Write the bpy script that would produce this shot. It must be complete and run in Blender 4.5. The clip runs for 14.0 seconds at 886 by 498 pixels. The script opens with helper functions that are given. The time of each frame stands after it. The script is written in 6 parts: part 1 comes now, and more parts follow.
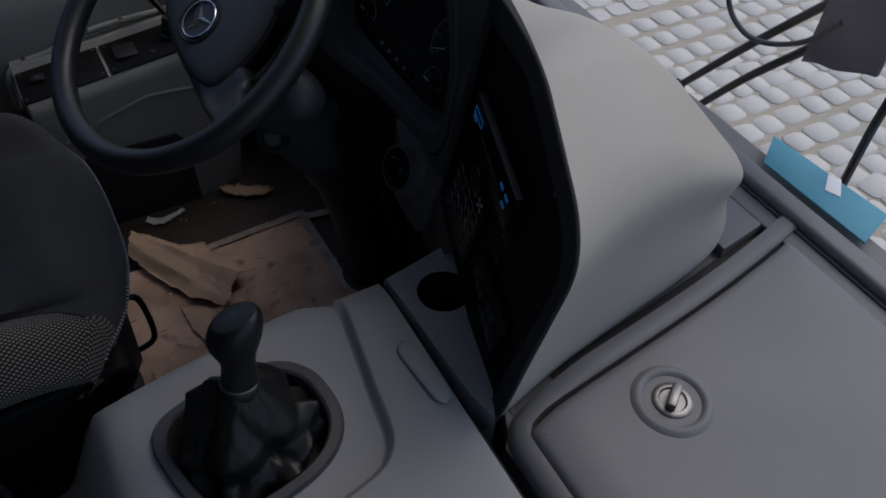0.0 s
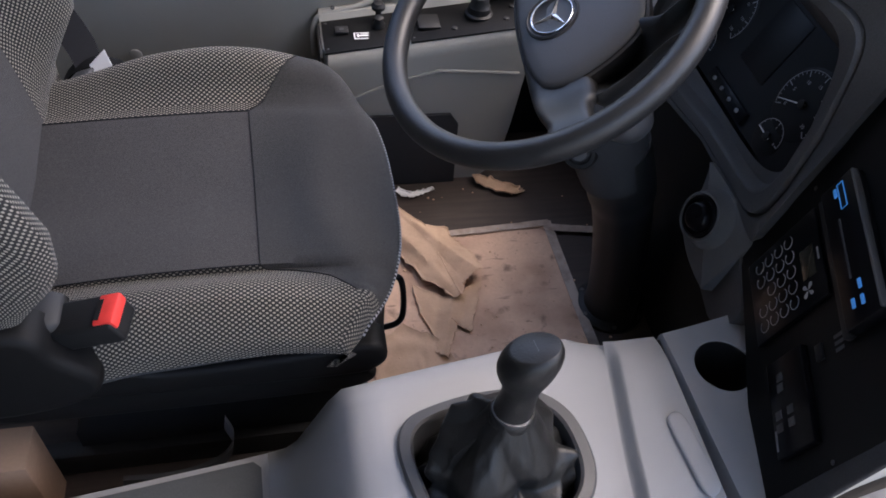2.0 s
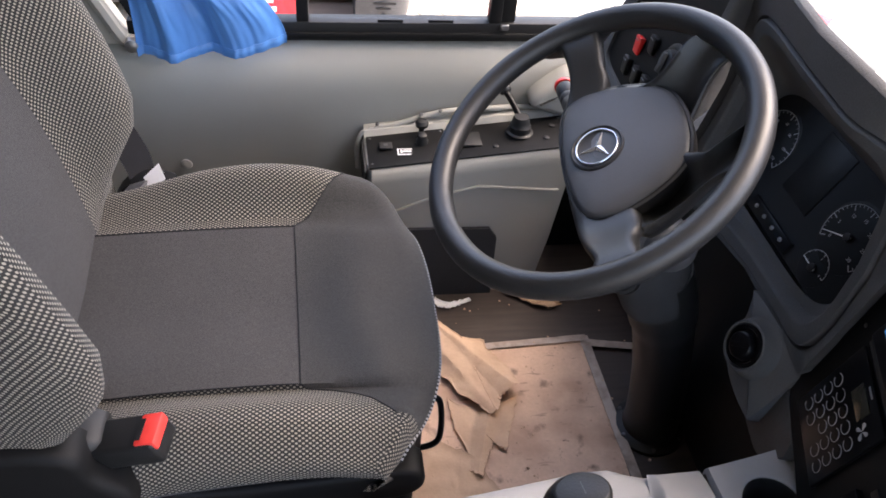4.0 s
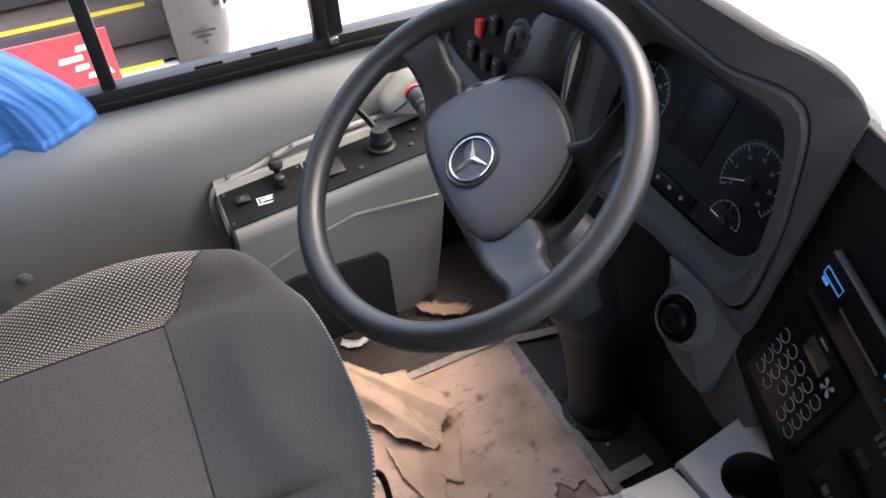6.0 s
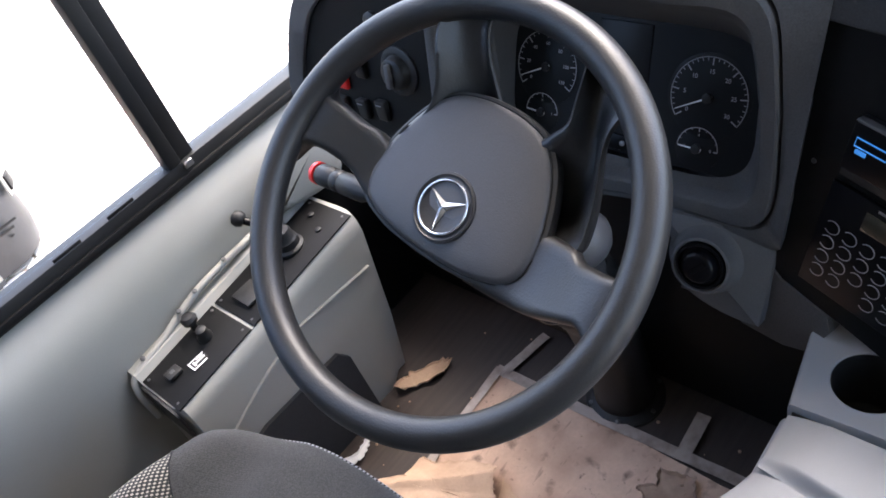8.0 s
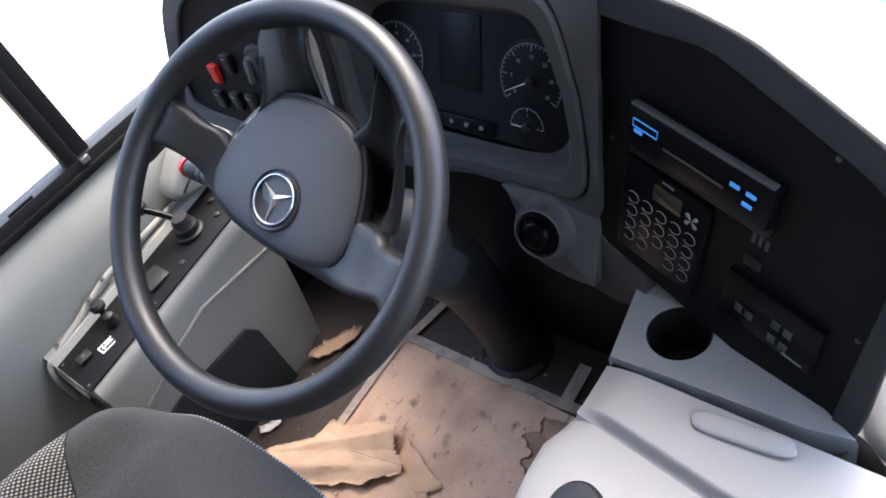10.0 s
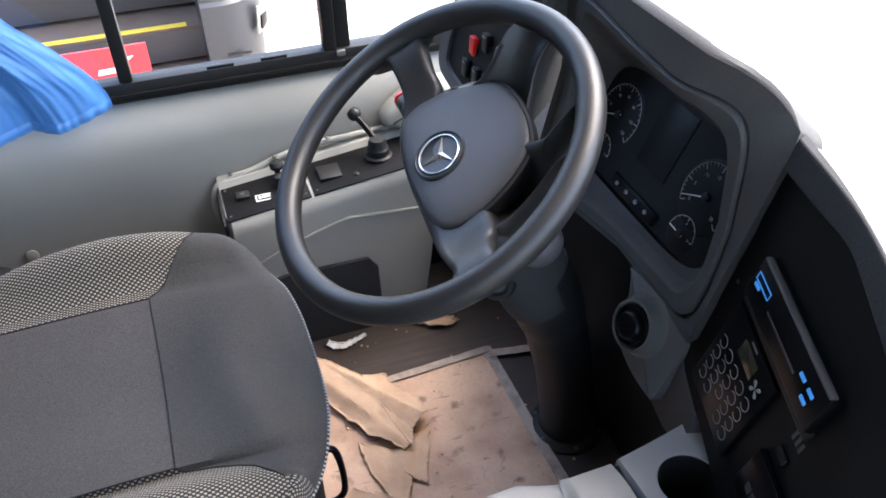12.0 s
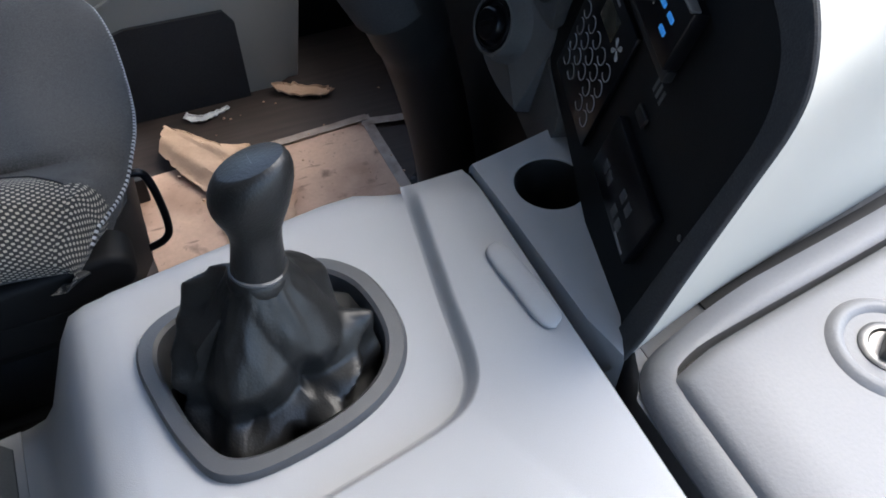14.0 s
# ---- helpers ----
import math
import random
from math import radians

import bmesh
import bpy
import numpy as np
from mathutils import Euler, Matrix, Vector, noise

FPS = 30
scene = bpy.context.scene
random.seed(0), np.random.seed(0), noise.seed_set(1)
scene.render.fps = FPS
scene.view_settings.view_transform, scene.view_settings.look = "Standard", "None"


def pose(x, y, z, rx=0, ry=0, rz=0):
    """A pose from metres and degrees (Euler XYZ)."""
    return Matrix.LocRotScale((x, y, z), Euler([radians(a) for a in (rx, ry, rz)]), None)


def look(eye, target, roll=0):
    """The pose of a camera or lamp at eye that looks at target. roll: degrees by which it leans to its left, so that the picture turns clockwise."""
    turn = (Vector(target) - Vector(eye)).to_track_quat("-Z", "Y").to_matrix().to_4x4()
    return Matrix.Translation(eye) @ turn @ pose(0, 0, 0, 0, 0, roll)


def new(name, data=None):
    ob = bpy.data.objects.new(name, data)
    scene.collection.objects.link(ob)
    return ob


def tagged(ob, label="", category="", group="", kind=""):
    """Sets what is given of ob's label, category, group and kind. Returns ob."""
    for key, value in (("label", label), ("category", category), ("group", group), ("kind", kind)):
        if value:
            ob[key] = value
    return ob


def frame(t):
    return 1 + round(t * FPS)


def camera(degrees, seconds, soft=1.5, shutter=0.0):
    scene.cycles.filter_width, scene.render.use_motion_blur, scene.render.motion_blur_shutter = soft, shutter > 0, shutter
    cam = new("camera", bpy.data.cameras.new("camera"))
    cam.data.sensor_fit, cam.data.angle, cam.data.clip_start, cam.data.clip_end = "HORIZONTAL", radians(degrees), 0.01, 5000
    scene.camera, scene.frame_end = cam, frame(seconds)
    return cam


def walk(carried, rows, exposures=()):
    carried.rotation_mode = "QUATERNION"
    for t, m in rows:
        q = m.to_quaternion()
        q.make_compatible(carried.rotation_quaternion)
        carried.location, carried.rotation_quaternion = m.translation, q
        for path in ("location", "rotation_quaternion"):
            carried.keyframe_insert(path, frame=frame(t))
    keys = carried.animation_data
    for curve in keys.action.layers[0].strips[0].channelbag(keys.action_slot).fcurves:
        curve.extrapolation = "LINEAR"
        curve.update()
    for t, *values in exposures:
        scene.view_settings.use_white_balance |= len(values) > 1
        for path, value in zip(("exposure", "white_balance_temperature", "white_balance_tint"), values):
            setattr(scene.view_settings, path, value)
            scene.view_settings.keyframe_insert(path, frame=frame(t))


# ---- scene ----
cam = camera(57.93, 14.0, soft=1.7)
PATH = [
    (0, (0.6299, -0.3938, 1.2891), (1.351, 0.7741, -0.1655), 3.47),
    (0.5, (0.579, -0.3235, 1.2549), (1.1308, 0.8021, -0.3035), 6.39),
    (1, (0.5501, -0.2928, 1.2415), (1.013, 0.8298, -0.3477), 7.31),
    (1.5, (0.5243, -0.273, 1.2373), (0.9255, 0.8864, -0.3422), 7.76),
    (2, (0.5024, -0.2527, 1.2463), (0.8485, 1.0422, -0.2382), 6.72),
    (2.5, (0.4973, -0.2401, 1.2663), (0.7934, 1.1942, -0.0957), 3.94),
    (2.7, (0.4959, -0.2371, 1.2683), (0.8129, 1.2056, -0.0801), 4.29),
    (4.8, (0.4811, -0.2215, 1.2928), (0.7615, 1.2925, 0.0164), 6.04),
    (5, (0.4966, -0.2279, 1.2986), (0.8307, 1.2916, 0.0419), 5.21),
    (5.5, (0.5262, -0.2191, 1.3009), (0.9624, 1.2738, 0.0435), 1.22),
    (6, (0.5248, -0.0883, 1.252), (1.0632, 1.2861, -0.0975), -3.63),
    (6.5, (0.5011, 0.0564, 1.2002), (1.17, 1.3889, -0.1328), -10.19),
    (7, (0.4625, 0.0978, 1.1815), (1.2258, 1.4121, -0.1185), -16.15),
    (7.5, (0.4642, 0.1082, 1.1805), (1.2751, 1.3604, -0.1516), -19.05),
    (8, (0.4714, 0.0956, 1.2033), (1.3196, 1.3237, -0.128), -21.76),
    (8.5, (0.4855, 0.056, 1.229), (1.3558, 1.2671, -0.1037), -24.68),
    (9, (0.5215, 0.0177, 1.2202), (1.3862, 1.1796, -0.1591), -27.81),
    (9.2, (0.5267, -0.0028, 1.2233), (1.374, 1.1444, -0.1789), -27.83),
    (11.3, (0.5896, -0.1612, 1.2441), (1.2407, 1.2017, -0.0668), -11.55),
    (11.5, (0.5737, -0.1729, 1.2563), (1.1945, 1.2434, -0.0121), -8.27),
    (12, (0.5646, -0.1978, 1.2385), (1.0689, 1.2662, -0.0273), -0.89),
    (12.5, (0.5448, -0.2353, 1.1917), (1.0205, 1.1455, -0.1748), 7.76),
    (13, (0.5724, -0.2535, 1.1416), (1.0668, 0.98, -0.353), 7.75),
    (13.5, (0.6066, -0.2619, 1.0598), (1.1732, 0.8996, -0.4665), 5.29),
    (14, (0.6694, -0.2616, 0.9898), (1.2279, 0.9325, -0.5143), 1.66),
]
SKY, SUN = 0.155, 0.33
EXPOSURE = [(0.0, 0.1, 6080, 10), (0.3, 0.45, 6060, 11), (0.6, 1.1, 6080, 13), (1.0, 1.6, 6130, 14), (1.5, 2.15, 6380, 15), (2.0, 2.55, 6580, 16), (2.5, 2.83, 6850, 17), (4.8, 3.2, 7250, 16), (8.0, 3.5, 6600, 12), (11.5, 3.43, 6600, 11), (13.0, 3.07, 6400, 8), (14.0, 2.71, 6130, 6)]
walk(cam, [(t, look(eye, target, roll)) for t, eye, target, roll in PATH], EXPOSURE)

# ---- world and light ----
world = bpy.data.worlds.new("sky")
scene.world = world
world.use_nodes = True
_wn = world.node_tree
_sky = _wn.nodes.new("ShaderNodeTexSky")
_sky.sky_type, _sky.sun_disc = "NISHITA", False
_sky.dust_density, _sky.ozone_density = 3.0, 1.0
_sky.sun_elevation, _sky.sun_rotation = radians(58), radians(80)
_wn.links.new(_sky.outputs[0], _wn.nodes["Background"].inputs[0])
_wn.nodes["Background"].inputs[1].default_value = SKY

sun = new("sun", bpy.data.lights.new("sun", "SUN"))
sun.data.energy, sun.data.angle, sun.data.color = SUN, radians(35), (1.0, 0.96, 0.9)
sun.matrix_world = look((0.6 + 5.22, 0.5 + 0.92, 8.48), (0.6, 0.5, 0))


# ---- materials ----
def material(name, color, rough=0.6, metal=0.0, grain=0.0, scale=400.0, bump=0.0, stain=0.0, stain_scale=6.0, coat=0.0,
             emit=None, other=None, spec=0.5):
    """A principled material with fine grain (colour and bump) and larger stains."""
    m = bpy.data.materials.new(name)
    m.use_nodes = True
    nt = m.node_tree
    b = nt.nodes["Principled BSDF"]
    b.inputs["Roughness"].default_value = rough
    b.inputs["Metallic"].default_value = metal
    b.inputs["Coat Weight"].default_value = coat
    b.inputs["Specular IOR Level"].default_value = spec
    b.inputs["Base Color"].default_value = (*color, 1)
    tc = nt.nodes.new("ShaderNodeTexCoord")
    col = None
    if grain or bump:
        n1 = nt.nodes.new("ShaderNodeTexNoise")
        n1.inputs["Scale"].default_value = scale
        n1.inputs["Detail"].default_value = 3
        nt.links.new(tc.outputs["Object"], n1.inputs["Vector"])
        if grain:
            mx = nt.nodes.new("ShaderNodeMix")
            mx.data_type = "RGBA"
            mx.inputs[6].default_value = (*[c * (1 - grain) for c in color], 1)
            mx.inputs[7].default_value = (*[min(1, c * (1 + grain)) for c in color], 1)
            nt.links.new(n1.outputs[0], mx.inputs[0])
            col = mx.outputs[2]
        if bump:
            bp = nt.nodes.new("ShaderNodeBump")
            bp.inputs["Strength"].default_value = bump
            bp.inputs["Distance"].default_value = 0.0006
            nt.links.new(n1.outputs[0], bp.inputs["Height"])
            nt.links.new(bp.outputs[0], b.inputs["Normal"])
    if stain:
        n2 = nt.nodes.new("ShaderNodeTexNoise")
        n2.inputs["Scale"].default_value = stain_scale
        n2.inputs["Detail"].default_value = 6
        nt.links.new(tc.outputs["Object"], n2.inputs["Vector"])
        rp = nt.nodes.new("ShaderNodeValToRGB")
        rp.color_ramp.elements[0].position, rp.color_ramp.elements[1].position = 0.42, 0.68
        nt.links.new(n2.outputs[0], rp.inputs[0])
        fac = nt.nodes.new("ShaderNodeMath")
        fac.operation = "MULTIPLY"
        fac.inputs[1].default_value = stain
        nt.links.new(rp.outputs[0], fac.inputs[0])
        mx2 = nt.nodes.new("ShaderNodeMix")
        mx2.data_type = "RGBA"
        o = other or [c * 0.55 for c in color]
        mx2.inputs[7].default_value = (*o, 1)
        mx2.inputs[6].default_value = (*color, 1)
        if col:
            nt.links.new(col, mx2.inputs[6])
        nt.links.new(fac.outputs[0], mx2.inputs[0])
        col = mx2.outputs[2]
        rr = nt.nodes.new("ShaderNodeMapRange")
        rr.inputs[3].default_value, rr.inputs[4].default_value = max(0.05, rough - 0.08), min(1, rough + 0.1)
        nt.links.new(n2.outputs[0], rr.inputs[0])
        nt.links.new(rr.outputs[0], b.inputs["Roughness"])
    if col:
        nt.links.new(col, b.inputs["Base Color"])
    if emit:
        b.inputs["Emission Color"].default_value = (*emit[0], 1)
        b.inputs["Emission Strength"].default_value = emit[1]
    return m


def glass_material(name, tint=(1, 1, 1), rough=0.0):
    m = bpy.data.materials.new(name)
    m.use_nodes = True
    nt = m.node_tree
    nt.nodes.remove(nt.nodes["Principled BSDF"])
    t, g = nt.nodes.new("ShaderNodeBsdfTransparent"), nt.nodes.new("ShaderNodeBsdfGlossy")
    mix = nt.nodes.new("ShaderNodeMixShader")
    t.inputs[0].default_value = (*tint, 1)
    g.inputs["Roughness"].default_value = rough
    mix.inputs[0].default_value = 0.03
    nt.links.new(t.outputs[0], mix.inputs[1])
    nt.links.new(g.outputs[0], mix.inputs[2])
    nt.links.new(mix.outputs[0], nt.nodes["Material Output"].inputs[0])
    return m


def fabric_material(name, dark, light, step, amount, rough=0.95):
    """A woven cloth: staggered light stitches on a dark ground, laid by the UV map in metres."""
    m = bpy.data.materials.new(name)
    m.use_nodes = True
    nt = m.node_tree
    b = nt.nodes["Principled BSDF"]
    b.inputs["Roughness"].default_value = rough
    b.inputs["Sheen Weight"].default_value = 0.04
    uv = nt.nodes.new("ShaderNodeUVMap")
    sep = nt.nodes.new("ShaderNodeSeparateXYZ")
    nt.links.new(uv.outputs[0], sep.inputs[0])

    def op(kind, a, c):
        n = nt.nodes.new("ShaderNodeMath")
        n.operation = kind
        for k, v in ((0, a), (1, c)):
            if isinstance(v, (int, float)):
                n.inputs[k].default_value = v
            elif v is not None:
                nt.links.new(v, n.inputs[k])
        return n.outputs[0]

    w = math.pi / step
    su = op("SINE", op("MULTIPLY", sep.outputs[0], w), None)
    sv = op("SINE", op("MULTIPLY", sep.outputs[1], w * 1.25), None)
    prod = op("MULTIPLY", su, sv)
    ramp = nt.nodes.new("ShaderNodeMapRange")
    ramp.interpolation_type = "SMOOTHSTEP"
    ramp.inputs[1].default_value, ramp.inputs[2].default_value = 0.15, 0.45
    nt.links.new(prod, ramp.inputs[0])
    n = nt.nodes.new("ShaderNodeTexNoise")
    n.inputs["Scale"].default_value = 520
    n.inputs["Detail"].default_value = 4
    tc = nt.nodes.new("ShaderNodeTexCoord")
    nt.links.new(tc.outputs["Object"], n.inputs["Vector"])
    n2 = nt.nodes.new("ShaderNodeTexNoise")
    n2.inputs["Scale"].default_value = 9
    n2.inputs["Detail"].default_value = 5
    nt.links.new(tc.outputs["Object"], n2.inputs["Vector"])
    base = nt.nodes.new("ShaderNodeMix")
    base.data_type = "RGBA"
    base.inputs[6].default_value = (*[c * 0.35 for c in dark], 1)
    base.inputs[7].default_value = (*[c * 1.75 for c in dark], 1)
    spread = nt.nodes.new("ShaderNodeMapRange")
    spread.inputs[1].default_value, spread.inputs[2].default_value = 0.36, 0.64
    nt.links.new(n.outputs[0], spread.inputs[0])
    nt.links.new(op("ADD", op("MULTIPLY", spread.outputs[0], 0.65), op("MULTIPLY", n2.outputs[0], 0.35)), base.inputs[0])
    mix = nt.nodes.new("ShaderNodeMix")
    mix.data_type = "RGBA"
    mix.inputs[7].default_value = (*light, 1)
    nt.links.new(op("MULTIPLY", ramp.outputs[0], amount), mix.inputs[0])
    nt.links.new(base.outputs[2], mix.inputs[6])
    nt.links.new(mix.outputs[2], b.inputs["Base Color"])
    bp = nt.nodes.new("ShaderNodeBump")
    bp.inputs["Strength"].default_value = 0.5
    bp.inputs["Distance"].default_value = 0.0008
    nt.links.new(op("ADD", op("MULTIPLY", ramp.outputs[0], 0.7), n.outputs[0]), bp.inputs["Height"])
    nt.links.new(bp.outputs[0], b.inputs["Normal"])
    return m


def plank_material(name):
    """Dark brown wood-look vinyl: long boards with grain, laid along x."""
    m = material(name, (0.062, 0.043, 0.035), 0.6, bump=0.25, scale=300, stain=0.5, stain_scale=14, other=(0.085, 0.068, 0.060))
    nt = m.node_tree
    tc = nt.nodes.new("ShaderNodeTexCoord")
    mp = nt.nodes.new("ShaderNodeMapping")
    mp.inputs["Scale"].default_value = (4, 60, 60)
    nt.links.new(tc.outputs["Object"], mp.inputs[0])
    n = nt.nodes.new("ShaderNodeTexNoise")
    n.inputs["Scale"].default_value, n.inputs["Detail"].default_value = 1.6, 5
    nt.links.new(mp.outputs[0], n.inputs["Vector"])
    b = nt.nodes["Principled BSDF"]
    old = b.inputs["Base Color"].links[0].from_socket
    mx = nt.nodes.new("ShaderNodeMix")
    mx.data_type = "RGBA"
    mx.blend_type = "MULTIPLY"
    mx.inputs[0].default_value = 0.7
    nt.links.new(old, mx.inputs[6])
    nt.links.new(n.outputs[0], mx.inputs[7])
    nt.links.new(mx.outputs[2], b.inputs["Base Color"])
    return m


def stained_card(name, color, worn, dirt):
    """Cardboard: broad damp patches, small dark smudges and thin scuffs."""
    m = material(name, color, 0.9, grain=0.12, scale=140, bump=0.4, stain=0.85, stain_scale=7, other=worn)
    nt = m.node_tree
    b = nt.nodes["Principled BSDF"]
    col = b.inputs["Base Color"].links[0].from_socket
    tc = nt.nodes.new("ShaderNodeTexCoord")
    for stretch, scale, low, high, amount in (((1, 1, 1), 24, 0.60, 0.74, 0.85), ((1, 5, 1), 16, 0.64, 0.72, 0.6), ((1, 1, 1), 90, 0.66, 0.76, 0.7)):
        mp = nt.nodes.new("ShaderNodeMapping")
        mp.inputs["Scale"].default_value = stretch
        mp.inputs["Rotation"].default_value = (0, 0, 0.6)
        nt.links.new(tc.outputs["Object"], mp.inputs[0])
        n = nt.nodes.new("ShaderNodeTexNoise")
        n.inputs["Scale"].default_value, n.inputs["Detail"].default_value = scale, 7
        nt.links.new(mp.outputs[0], n.inputs["Vector"])
        r = nt.nodes.new("ShaderNodeMapRange")
        r.inputs[1].default_value, r.inputs[2].default_value, r.inputs[4].default_value = low, high, amount
        nt.links.new(n.outputs[0], r.inputs[0])
        mx = nt.nodes.new("ShaderNodeMix")
        mx.data_type = "RGBA"
        mx.inputs[7].default_value = (*dirt, 1)
        nt.links.new(r.outputs[0], mx.inputs[0])
        nt.links.new(col, mx.inputs[6])
        col = mx.outputs[2]
    nt.links.new(col, b.inputs["Base Color"])
    return m


